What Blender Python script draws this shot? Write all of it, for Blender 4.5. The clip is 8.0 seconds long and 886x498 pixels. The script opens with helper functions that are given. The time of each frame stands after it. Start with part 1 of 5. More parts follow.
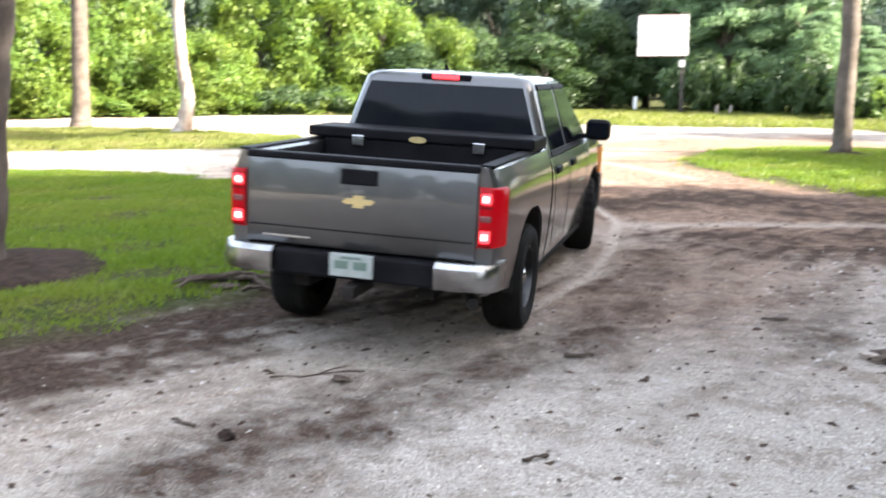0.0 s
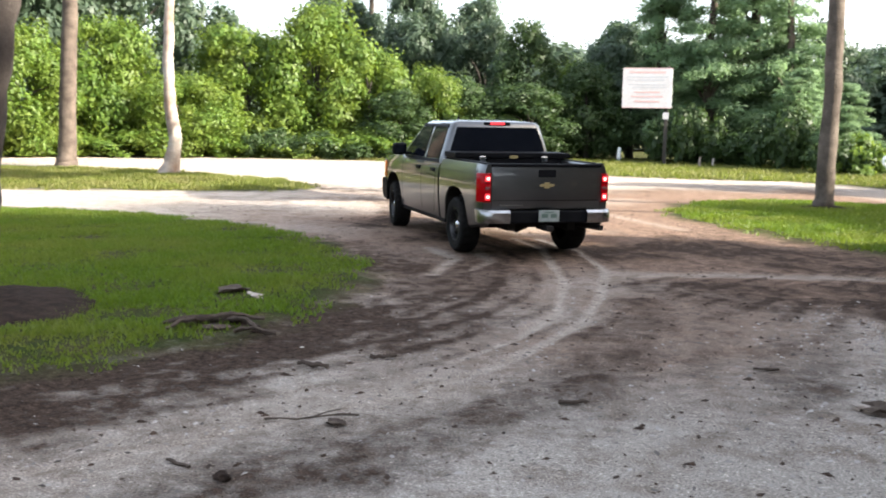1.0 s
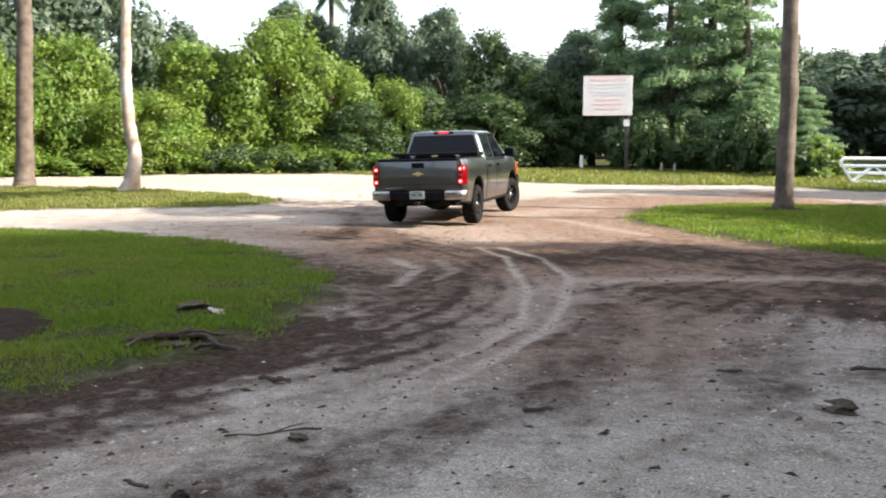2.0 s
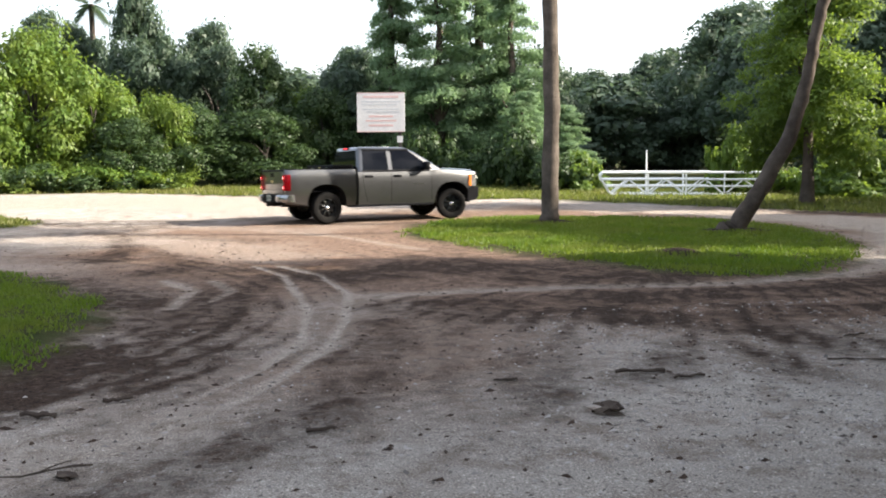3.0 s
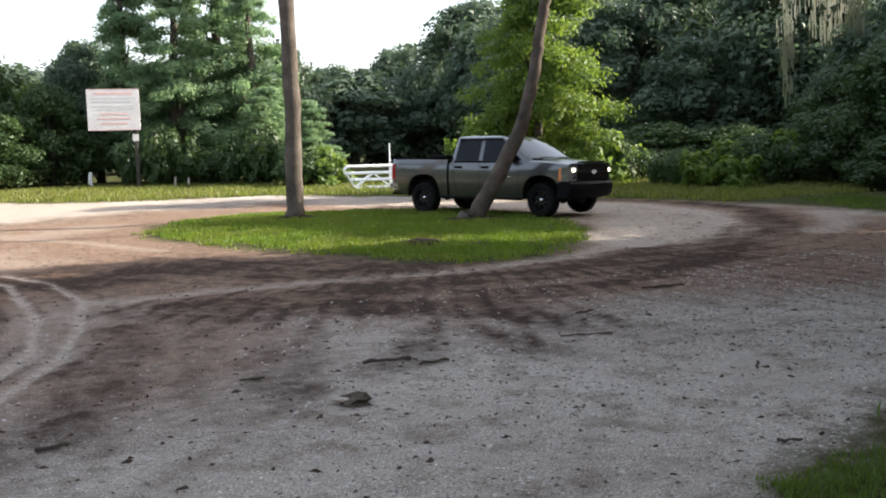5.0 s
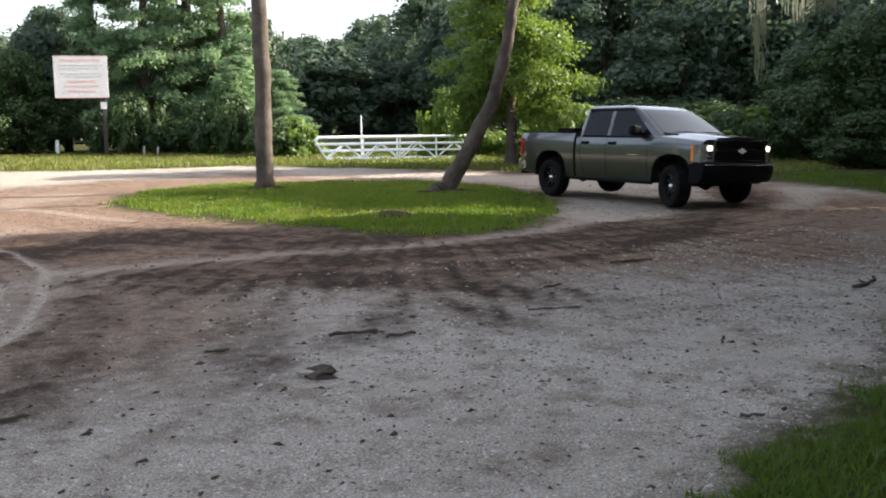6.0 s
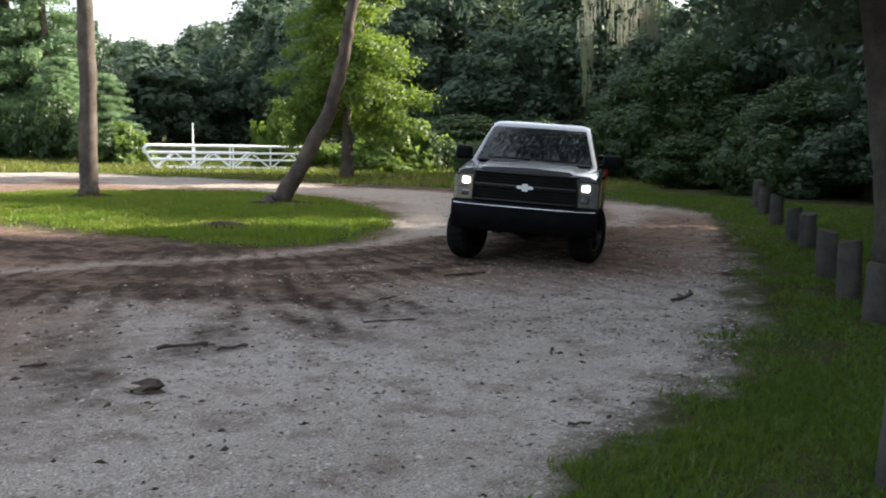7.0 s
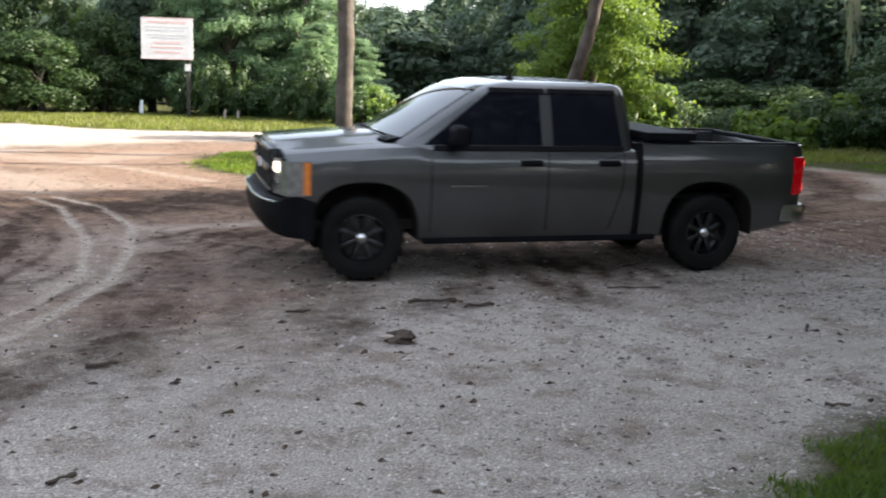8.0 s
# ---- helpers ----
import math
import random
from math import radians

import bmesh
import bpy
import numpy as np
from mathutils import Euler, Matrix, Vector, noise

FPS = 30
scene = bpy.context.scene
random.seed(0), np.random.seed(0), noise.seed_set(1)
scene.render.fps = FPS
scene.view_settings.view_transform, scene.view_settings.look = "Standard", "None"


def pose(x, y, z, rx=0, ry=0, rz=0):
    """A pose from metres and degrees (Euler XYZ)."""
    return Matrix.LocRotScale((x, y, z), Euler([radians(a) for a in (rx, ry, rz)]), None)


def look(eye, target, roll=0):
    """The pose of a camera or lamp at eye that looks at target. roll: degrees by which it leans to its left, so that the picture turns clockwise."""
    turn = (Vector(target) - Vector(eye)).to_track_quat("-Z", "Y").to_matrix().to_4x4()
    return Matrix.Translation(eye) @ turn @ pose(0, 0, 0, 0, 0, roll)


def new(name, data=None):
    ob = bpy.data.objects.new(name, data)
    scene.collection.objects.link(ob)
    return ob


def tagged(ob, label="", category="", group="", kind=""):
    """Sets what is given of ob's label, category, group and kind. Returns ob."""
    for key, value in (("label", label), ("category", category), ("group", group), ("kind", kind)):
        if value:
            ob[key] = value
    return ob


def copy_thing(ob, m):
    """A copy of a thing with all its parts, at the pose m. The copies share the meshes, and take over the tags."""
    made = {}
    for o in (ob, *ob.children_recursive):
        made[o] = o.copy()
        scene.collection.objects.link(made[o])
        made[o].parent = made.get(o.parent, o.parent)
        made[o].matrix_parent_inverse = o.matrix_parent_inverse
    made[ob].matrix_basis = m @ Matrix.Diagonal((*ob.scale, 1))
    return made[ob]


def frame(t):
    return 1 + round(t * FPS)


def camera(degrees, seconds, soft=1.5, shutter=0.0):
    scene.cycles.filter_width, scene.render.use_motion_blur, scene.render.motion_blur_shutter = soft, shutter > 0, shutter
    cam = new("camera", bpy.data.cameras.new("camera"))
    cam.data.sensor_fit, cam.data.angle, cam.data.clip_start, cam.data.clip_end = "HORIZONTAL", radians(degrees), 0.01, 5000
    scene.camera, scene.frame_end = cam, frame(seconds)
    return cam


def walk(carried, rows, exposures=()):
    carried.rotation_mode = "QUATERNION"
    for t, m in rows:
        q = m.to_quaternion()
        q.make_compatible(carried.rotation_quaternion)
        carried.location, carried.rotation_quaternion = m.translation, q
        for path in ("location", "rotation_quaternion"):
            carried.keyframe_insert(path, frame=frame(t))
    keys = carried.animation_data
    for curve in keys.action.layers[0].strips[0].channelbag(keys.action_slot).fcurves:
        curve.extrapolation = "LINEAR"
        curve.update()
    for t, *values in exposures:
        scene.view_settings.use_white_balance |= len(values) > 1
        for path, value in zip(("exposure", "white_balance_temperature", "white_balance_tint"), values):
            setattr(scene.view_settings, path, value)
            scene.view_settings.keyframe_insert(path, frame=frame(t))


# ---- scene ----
cam = camera(47.65, 8.0, soft=1.85, shutter=0.25)
PATH = [
    (0, pose(0.017, -0.044, 1.933, 80.063, 0.138, 1.184)),
    (0.1, pose(-0.024, -0.015, 1.938, 80.812, -0.146, -0.969)),
    (0.3, pose(-0.064, -0.045, 1.917, 81.551, -0.915, -3.102)),
    (0.5, pose(-0.064, -0.066, 1.937, 81.867, -1.366, -2.345)),
    (0.7, pose(-0.067, -0.037, 1.921, 82.724, -1.190, -1.431)),
    (1, pose(-0.091, -0.079, 1.924, 82.722, -1.082, 0.283)),
    (1.2, pose(-0.090, -0.057, 1.901, 82.640, -0.367, 1.532)),
    (2.3, pose(-0.028, -0.020, 1.901, 83.628, 0.267, -5.487)),
    (2.5, pose(-0.022, -0.014, 1.897, 83.503, 0.281, -8.806)),
    (2.7, pose(-0.014, -0.017, 1.895, 83.362, 0.307, -12.045)),
    (3, pose(-0.048, -0.005, 1.913, 84.257, 0.330, -14.522)),
    (3.2, pose(-0.058, -0.011, 1.909, 84.425, 0.259, -13.262)),
    (3.5, pose(-0.016, 0.001, 1.909, 84.547, 0.706, -13.300)),
    (3.7, pose(0.007, -0.042, 1.912, 84.777, 0.422, -16.584)),
    (4, pose(0.026, -0.074, 1.936, 85.553, 0.887, -23.942)),
    (4.2, pose(0.023, -0.047, 1.915, 85.409, 0.961, -26.655)),
    (5.3, pose(0.044, 0.032, 1.879, 83.151, 1.288, -29.550)),
    (5.5, pose(0.059, 0.044, 1.868, 82.706, 1.049, -30.197)),
    (6, pose(0.091, 0.050, 1.883, 82.201, 0.734, -30.439)),
    (6.3, pose(0.106, 0.042, 1.901, 83.700, 0.560, -33.437)),
    (6.5, pose(0.124, 0.043, 1.881, 84.011, 0.111, -37.012)),
    (6.7, pose(0.112, 0.023, 1.891, 83.783, -0.322, -40.796)),
    (7, pose(0.087, 0.063, 1.870, 82.996, -1.081, -39.729)),
    (7.3, pose(0.045, 0.083, 1.864, 82.232, -1.315, -36.461)),
    (7.5, pose(0.010, 0.078, 1.863, 81.535, -1.572, -33.443)),
    (7.8, pose(-0.037, 0.061, 1.872, 81.172, -1.563, -28.429)),
    (8, pose(-0.019, 0.084, 1.850, 80.745, -1.518, -26.146)),
]
walk(cam, PATH, exposures=[(0.0, 3.25), (0.5, 2.74), (1.2, 2.29), (2.3, 2.03), (3.5, 1.89), (4.2, 1.91), (5.3, 1.90), (7.0, 2.02), (7.5, 2.02), (8.0, 2.30)])

# ---- light: low sun from the right, thin haze ----
SUN_AZ, SUN_EL = radians(108), radians(27)          # azimuth clockwise from +y
to_sun = Vector((math.sin(SUN_AZ) * math.cos(SUN_EL), math.cos(SUN_AZ) * math.cos(SUN_EL), math.sin(SUN_EL)))
world = bpy.data.worlds.new("world")
scene.world = world
world.use_nodes = True
wn = world.node_tree.nodes
sky = wn.new("ShaderNodeTexSky")
sky.sky_type, sky.sun_disc = "NISHITA", False
sky.sun_elevation, sky.sun_rotation = SUN_EL, SUN_AZ
sky.air_density, sky.dust_density, sky.ozone_density = 1.0, 4.0, 1.0
wn["Background"].inputs[1].default_value = 0.15
veil = wn.new("ShaderNodeMix")                       # thin white cloud over the whole sky
veil.data_type = "RGBA"
veil.inputs[0].default_value = 0.5
veil.inputs[7].default_value = (3.10, 3.25, 3.50, 1)
world.node_tree.links.new(sky.outputs[0], veil.inputs[6])
world.node_tree.links.new(veil.outputs[2], wn["Background"].inputs[0])
sun = new("sun", bpy.data.lights.new("sun", "SUN"))
sun.data.energy, sun.data.angle, sun.data.color = 4.5, radians(0.6), (1.0, 0.92, 0.80)
sun.matrix_basis = look(to_sun * 60, (0, 0, 0))

# ---- materials ----
def ramp(nt, stops):
    r = nt.nodes.new("ShaderNodeValToRGB")
    while len(r.color_ramp.elements) < len(stops):
        r.color_ramp.elements.new(0.5)
    for e, (pos, c) in zip(r.color_ramp.elements, stops):
        e.position, e.color = pos, (*c, 1)
    return r


def noise_node(nt, scale, detail=4, rough=0.6, coords=None):
    n = nt.nodes.new("ShaderNodeTexNoise")
    n.inputs["Scale"].default_value, n.inputs["Detail"].default_value, n.inputs["Roughness"].default_value = scale, detail, rough
    if coords:
        nt.links.new(coords, n.inputs["Vector"])
    return n


def mixed(nt, fac, a, b, blend="MIX"):
    m = nt.nodes.new("ShaderNodeMix")
    m.data_type, m.blend_type = "RGBA", blend
    for sock, v in ((m.inputs[0], fac), (m.inputs[6], a), (m.inputs[7], b)):
        if isinstance(v, (int, float)):
            sock.default_value = v
        elif isinstance(v, tuple):
            sock.default_value = (*v, 1)
        else:
            nt.links.new(v, sock)
    return m.outputs[2]


def surface(name, c1, c2, scale=4.0, rough=0.7, metal=0.0, bump=0.0, bscale=40.0, coat=0.0, spec=0.5, fine=None):
    """A surface that varies between two colours at two scales, with fine relief."""
    m = bpy.data.materials.new(name)
    m.use_nodes = True
    nt = m.node_tree
    b = nt.nodes["Principled BSDF"]
    tc = nt.nodes.new("ShaderNodeTexCoord").outputs["Object"]
    n1, n2 = noise_node(nt, scale, 5, 0.6, tc), noise_node(nt, fine or scale * 9, 3, 0.6, tc)
    col = mixed(nt, ramp_fac(nt, n1.outputs[0], 0.32, 0.68), c1, c2)
    col = mixed(nt, 0.35, col, ramp_of(nt, n2.outputs[0], (0.35, 0.35, 0.35), (0.68, 0.68, 0.68)), "OVERLAY")
    nt.links.new(col, b.inputs["Base Color"])
    b.inputs["Roughness"].default_value, b.inputs["Metallic"].default_value = rough, metal
    b.inputs["Coat Weight"].default_value, b.inputs["Specular IOR Level"].default_value = coat, spec
    b.inputs["Coat Roughness"].default_value = 0.06
    if bump:
        n3 = noise_node(nt, bscale, 4, 0.6, tc)
        bp = nt.nodes.new("ShaderNodeBump")
        bp.inputs["Strength"].default_value, bp.inputs["Distance"].default_value = min(bump, 1.0), 0.02
        nt.links.new(n3.outputs[0], bp.inputs["Height"])
        nt.links.new(bp.outputs[0], b.inputs["Normal"])
    return m


def ramp_fac(nt, sock, lo, hi):
    r = nt.nodes.new("ShaderNodeMapRange")
    r.inputs[1].default_value, r.inputs[2].default_value = lo, hi
    nt.links.new(sock, r.inputs[0])
    return r.outputs[0]


def ramp_of(nt, sock, a, b):
    r = ramp(nt, [(0.3, a), (0.7, b)])
    nt.links.new(sock, r.inputs[0])
    return r.outputs[0]


def lamp_surface(name, colour, glow, strength):
    m = surface(name, colour, colour, 30, 0.2, spec=0.12)
    b = m.node_tree.nodes["Principled BSDF"]
    b.inputs["Emission Color"].default_value = (*glow, 1)
    b.inputs["Emission Strength"].default_value = strength
    return m


def foliage(name, dark, light, warm, trans=0.35, tint=(0.24, 0.32, 0.03)):
    """Leaves: each its own shade, light passes through the blade."""
    m = bpy.data.materials.new(name)
    m.use_nodes = True
    nt = m.node_tree
    b, out = nt.nodes["Principled BSDF"], nt.nodes["Material Output"]
    geo = nt.nodes.new("ShaderNodeNewGeometry")
    tc = nt.nodes.new("ShaderNodeTexCoord").outputs["Object"]
    n = noise_node(nt, 0.45, 3, 0.6, tc)
    c = mixed(nt, geo.outputs["Random Per Island"], dark, light)
    c = mixed(nt, ramp_fac(nt, n.outputs[0], 0.42, 0.72), c, warm)
    nt.links.new(c, b.inputs["Base Color"])
    b.inputs["Roughness"].default_value = 0.5
    b.inputs["Specular IOR Level"].default_value = 0.28
    tr = nt.nodes.new("ShaderNodeBsdfTranslucent")
    nt.links.new(mixed(nt, 0.5, c, tint), tr.inputs[0])
    mx = nt.nodes.new("ShaderNodeMixShader")
    mx.inputs[0].default_value = trans
    nt.links.new(b.outputs[0], mx.inputs[1])
    nt.links.new(tr.outputs[0], mx.inputs[2])
    nt.links.new(mx.outputs[0], out.inputs[0])
    return m


def loose_bits(name, dark, light):
    m = surface(name, dark, light, 20, 0.9, spec=0.15)
    nt = m.node_tree
    geo = nt.nodes.new("ShaderNodeNewGeometry")
    nt.links.new(mixed(nt, geo.outputs["Random Per Island"], dark, light), nt.nodes["Principled BSDF"].inputs["Base Color"])
    return m


def ground_surface():
    """Sandy dirt: the 'soil' layer holds dark damp loam, the 'sand' layer pale dry sand, 'turf' bare earth under grass."""
    m = bpy.data.materials.new("dirt")
    m.use_nodes = True
    nt = m.node_tree
    b = nt.nodes["Principled BSDF"]
    tc = nt.nodes.new("ShaderNodeTexCoord").outputs["Object"]
    lay = {}
    for k in ("soil", "sand", "turf", "warm"):
        a = nt.nodes.new("ShaderNodeAttribute")
        a.attribute_name = k
        lay[k] = a.outputs["Fac"]
    big, mid, fine, grit = (noise_node(nt, s, 5, 0.65, tc) for s in (0.35, 2.2, 14.0, 75.0))
    mid2 = noise_node(nt, 6.0, 5, 0.65, tc)
    base = mixed(nt, ramp_fac(nt, big.outputs[0], 0.35, 0.65), (0.304, 0.268, 0.234), (0.378, 0.338, 0.300))
    base = mixed(nt, ramp_fac(nt, mid.outputs[0], 0.48, 0.72), base, (0.160, 0.126, 0.100))
    base = mixed(nt, lay["warm"], base, mixed(nt, ramp_fac(nt, mid2.outputs[0], 0.35, 0.7), (0.195, 0.127, 0.090), (0.105, 0.066, 0.047)))
    sandc = mixed(nt, ramp_fac(nt, mid2.outputs[0], 0.35, 0.7), (0.350, 0.300, 0.256), (0.250, 0.206, 0.170))
    # loam colour, taken darker to hold some of the shade round the truck
    soilc = mixed(nt, ramp_fac(nt, fine.outputs[0], 0.35, 0.7), (0.024, 0.017, 0.013), (0.080, 0.055, 0.042))
    turfc = mixed(nt, ramp_fac(nt, mid.outputs[0], 0.35, 0.65), (0.030, 0.042, 0.012), (0.060, 0.054, 0.026))

    def sharpen(sock, amount):
        s = nt.nodes.new("ShaderNodeMath")
        s.operation = "MULTIPLY_ADD"
        s.inputs[1].default_value, s.inputs[2].default_value = amount, -amount
        nt.links.new(fine.outputs[0], s.inputs[0])
        s2 = nt.nodes.new("ShaderNodeMath")
        s2.operation = "MULTIPLY_ADD"
        s2.inputs[1].default_value = amount
        nt.links.new(mid2.outputs[0], s2.inputs[0])
        nt.links.new(s.outputs[0], s2.inputs[2])
        d = nt.nodes.new("ShaderNodeMath")
        d.operation = "ADD"
        nt.links.new(sock, d.inputs[0])
        nt.links.new(s2.outputs[0], d.inputs[1])
        return ramp_fac(nt, d.outputs[0], 0.12, 0.82)

    c = mixed(nt, sharpen(lay["sand"], 0.5), base, sandc)
    c = mixed(nt, sharpen(lay["soil"], 0.9), c, soilc)
    c = mixed(nt, sharpen(lay["turf"], 0.6), c, turfc)
    c = mixed(nt, ramp_fac(nt, grit.outputs[0], 0.555, 0.62), c, mixed(nt, 1.0, c, (1.9, 1.9, 1.9), "MULTIPLY"))
    c = mixed(nt, ramp_fac(nt, grit.outputs[0], 0.44, 0.38), c, mixed(nt, 1.0, c, (0.42, 0.40, 0.38), "MULTIPLY"))
    for cells, share, tint in ((26.0, 0.90, (0.30, 0.26, 0.24)), (40.0, 0.86, (1.9, 1.87, 1.84)), (55.0, 0.88, (0.40, 0.36, 0.34))):
        vo = nt.nodes.new("ShaderNodeTexVoronoi")      # single crumbs and pebbles
        vo.inputs["Scale"].default_value = cells
        nt.links.new(tc, vo.inputs["Vector"])
        pick = ramp_fac(nt, vo.outputs["Color"], share, share + 0.02)
        spot = nt.nodes.new("ShaderNodeMath")
        spot.operation = "MULTIPLY"
        nt.links.new(pick, spot.inputs[0])
        nt.links.new(ramp_fac(nt, vo.outputs["Distance"], 0.42, 0.28), spot.inputs[1])
        c = mixed(nt, spot.outputs[0], c, mixed(nt, 1.0, c, tint, "MULTIPLY"))
    c = mixed(nt, 0.5, c, ramp_of(nt, fine.outputs[0], (0.38, 0.38, 0.38), (0.62, 0.62, 0.62)), "OVERLAY")
    nt.links.new(c, b.inputs["Base Color"])
    b.inputs["Roughness"].default_value = 1.0
    b.inputs["Specular IOR Level"].default_value = 0.04
    ht = nt.nodes.new("ShaderNodeMath")
    ht.operation = "ADD"
    nt.links.new(grit.outputs[0], ht.inputs[0])
    nt.links.new(fine.outputs[0], ht.inputs[1])
    bp = nt.nodes.new("ShaderNodeBump")
    bp.inputs["Strength"].default_value, bp.inputs["Distance"].default_value = 0.8, 0.035
    nt.links.new(ht.outputs[0], bp.inputs["Height"])
    nt.links.new(bp.outputs[0], b.inputs["Normal"])
    return m


M = {
    "paint": surface("grey_paint", (0.070, 0.0705, 0.072), (0.085, 0.0855, 0.087), 1.5, 0.37, 0.9, coat=1.0, fine=300),
    "trim": surface("black_plastic", (0.004, 0.004, 0.005), (0.008, 0.008, 0.009), 6, 0.55, bump=0.1, bscale=200, spec=0.05),
    "under": surface("underbody", (0.006, 0.0055, 0.005), (0.016, 0.013, 0.011), 5, 0.8, spec=0.2),
    "rubber": surface("rubber", (0.004, 0.004, 0.004), (0.010, 0.009, 0.008), 5, 0.85, spec=0.12, bump=0.2, bscale=60),
    "chrome": surface("chrome", (0.55, 0.55, 0.55), (0.45, 0.45, 0.45), 3, 0.16, 1.0),
    "glass": surface("tinted_glass", (0.006, 0.007, 0.009), (0.010, 0.011, 0.013), 2, 0.02, 0.0, spec=0.24),
    "dull_chrome": surface("dull_chrome", (0.40, 0.40, 0.40), (0.26, 0.26, 0.26), 3, 0.25, 1.0),
    "dark_glass": surface("dark_glass", (0.004, 0.005, 0.008), (0.007, 0.008, 0.011), 2, 0.05, 0.0, spec=0.12),
    "lens": surface("clear_lens", (0.24, 0.235, 0.22), (0.10, 0.10, 0.10), 14, 0.10, 0.3, coat=1.0),
    "amber": surface("amber_lens", (0.75, 0.22, 0.03), (0.6, 0.16, 0.02), 20, 0.15, coat=1.0),
    "red": lamp_surface("red_lens", (0.10, 0.001, 0.003), (1.0, 0.004, 0.014), 0.03),
    "dark_red": surface("dark_red_lens", (0.06, 0.002, 0.003), (0.04, 0.002, 0.002), 20, 0.2, spec=0.2),
    "smoke": surface("smoky_lens", (0.14, 0.05, 0.05), (0.09, 0.03, 0.03), 20, 0.15, spec=0.3),
    "brake": lamp_surface("brake_lamp", (0.5, 0.01, 0.02), (1.0, 0.05, 0.06), 0.40),
    "core": lamp_surface("lamp_core", (0.5, 0.2, 0.2), (1.0, 0.45, 0.42), 0.8),
    "gloss_black": surface("gloss_black", (0.006, 0.006, 0.007), (0.010, 0.010, 0.011), 6, 0.16, spec=0.25),
    "reflector": surface("lamp_reflector", (0.20, 0.20, 0.20), (0.09, 0.09, 0.095), 9, 0.2, 0.9),
    "head": lamp_surface("head_lamp", (0.8, 0.75, 0.65), (1.0, 0.90, 0.70), 0.9),
    "badge": surface("bright_badge", (0.80, 0.80, 0.80), (0.70, 0.70, 0.70), 20, 0.4, 0.2),
    "gold": surface("gold_badge", (0.55, 0.44, 0.22), (0.46, 0.35, 0.16), 20, 0.35, 0.6),
    "plate": surface("plate_white", (0.28, 0.30, 0.29), (0.20, 0.23, 0.21), 20, 0.4),
    "ink": surface("plate_ink", (0.06, 0.10, 0.09), (0.10, 0.14, 0.11), 20, 0.5),
    "bark": surface("bark", (0.115, 0.092, 0.075), (0.050, 0.039, 0.032), 3, 0.9, bump=1.0, bscale=14, spec=0.12),
    "palebark": surface("pale_bark", (0.38, 0.35, 0.31), (0.17, 0.11, 0.078), 1.6, 0.85, bump=0.6, bscale=12),
    "darkbark": surface("dark_bark", (0.074, 0.062, 0.054), (0.036, 0.030, 0.027), 3, 0.9, bump=0.9, bscale=14, spec=0.12),
    "palmbark": surface("weathered_wood", (0.125, 0.104, 0.086), (0.058, 0.047, 0.038), 2.4, 0.9, bump=1.0, bscale=18, spec=0.12),
    "post": surface("post_wood", (0.072, 0.066, 0.058), (0.040, 0.036, 0.032), 5, 0.9, bump=0.7, bscale=30, spec=0.12),
    "white": surface("white_metal", (0.90, 0.90, 0.89), (0.84, 0.84, 0.83), 3, 0.45),
    "signface": surface("sign_face", (0.62, 0.60, 0.60), (0.54, 0.52, 0.52), 1.5, 0.5),
    "signred": surface("sign_red", (0.60, 0.43, 0.41), (0.56, 0.37, 0.36), 6, 0.6),
    "signgrey": surface("sign_grey", (0.42, 0.43, 0.45), (0.50, 0.50, 0.52), 6, 0.6),
    "mulch": surface("mulch", (0.016, 0.012, 0.010), (0.042, 0.029, 0.023), 9, 1.0, bump=1.0, bscale=40, spec=0.05),
    "stick": surface("dead_wood", (0.045, 0.034, 0.028), (0.085, 0.066, 0.052), 12, 0.9, bump=0.5, bscale=60, spec=0.1),
    "stone": loose_bits("stones", (0.060, 0.050, 0.044), (0.40, 0.365, 0.335)),
    "litter": surface("leaf_litter", (0.022, 0.016, 0.013), (0.07, 0.046, 0.033), 15, 0.9, spec=0.1),
    "grass": foliage("grass", (0.054, 0.114, 0.007), (0.100, 0.160, 0.012), (0.150, 0.160, 0.032), 0.42),
    # darker copy of grass: the right lawn's shade is put into the colour
    "shade_toned_grass": foliage("shade_toned_grass", (0.026, 0.066, 0.008), (0.050, 0.095, 0.012), (0.060, 0.088, 0.016), 0.40),
    "dry_grass": foliage("dry_grass", (0.085, 0.110, 0.018), (0.150, 0.155, 0.040), (0.160, 0.140, 0.055), 0.40),
    "rim": surface("rim_metal", (0.060, 0.060, 0.060), (0.022, 0.022, 0.022), 8, 0.35, 0.9),
    "leaf_sun": foliage("vine_leaves", (0.050, 0.105, 0.016), (0.105, 0.165, 0.026), (0.125, 0.165, 0.026), 0.40),
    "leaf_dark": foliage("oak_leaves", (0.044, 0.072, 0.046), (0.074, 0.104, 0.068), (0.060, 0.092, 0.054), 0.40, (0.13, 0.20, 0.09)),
    # dark green leaf, darkened further so its colour holds the understory shade
    "leaf_deep_shade": foliage("deep_shaded_leaves", (0.026, 0.050, 0.018), (0.046, 0.078, 0.026), (0.042, 0.070, 0.022), 0.36, (0.10, 0.17, 0.04)),
    "leaf_cyp": foliage("cypress_leaves", (0.130, 0.200, 0.112), (0.175, 0.255, 0.145), (0.165, 0.240, 0.105), 0.58, (0.26, 0.40, 0.17)),
    "leaf_lime": foliage("lime_leaves", (0.072, 0.130, 0.022), (0.115, 0.180, 0.034), (0.098, 0.160, 0.028), 0.50),
    "moss": foliage("grey_moss", (0.19, 0.19, 0.165), (0.27, 0.265, 0.23), (0.22, 0.215, 0.185), 0.45),
}


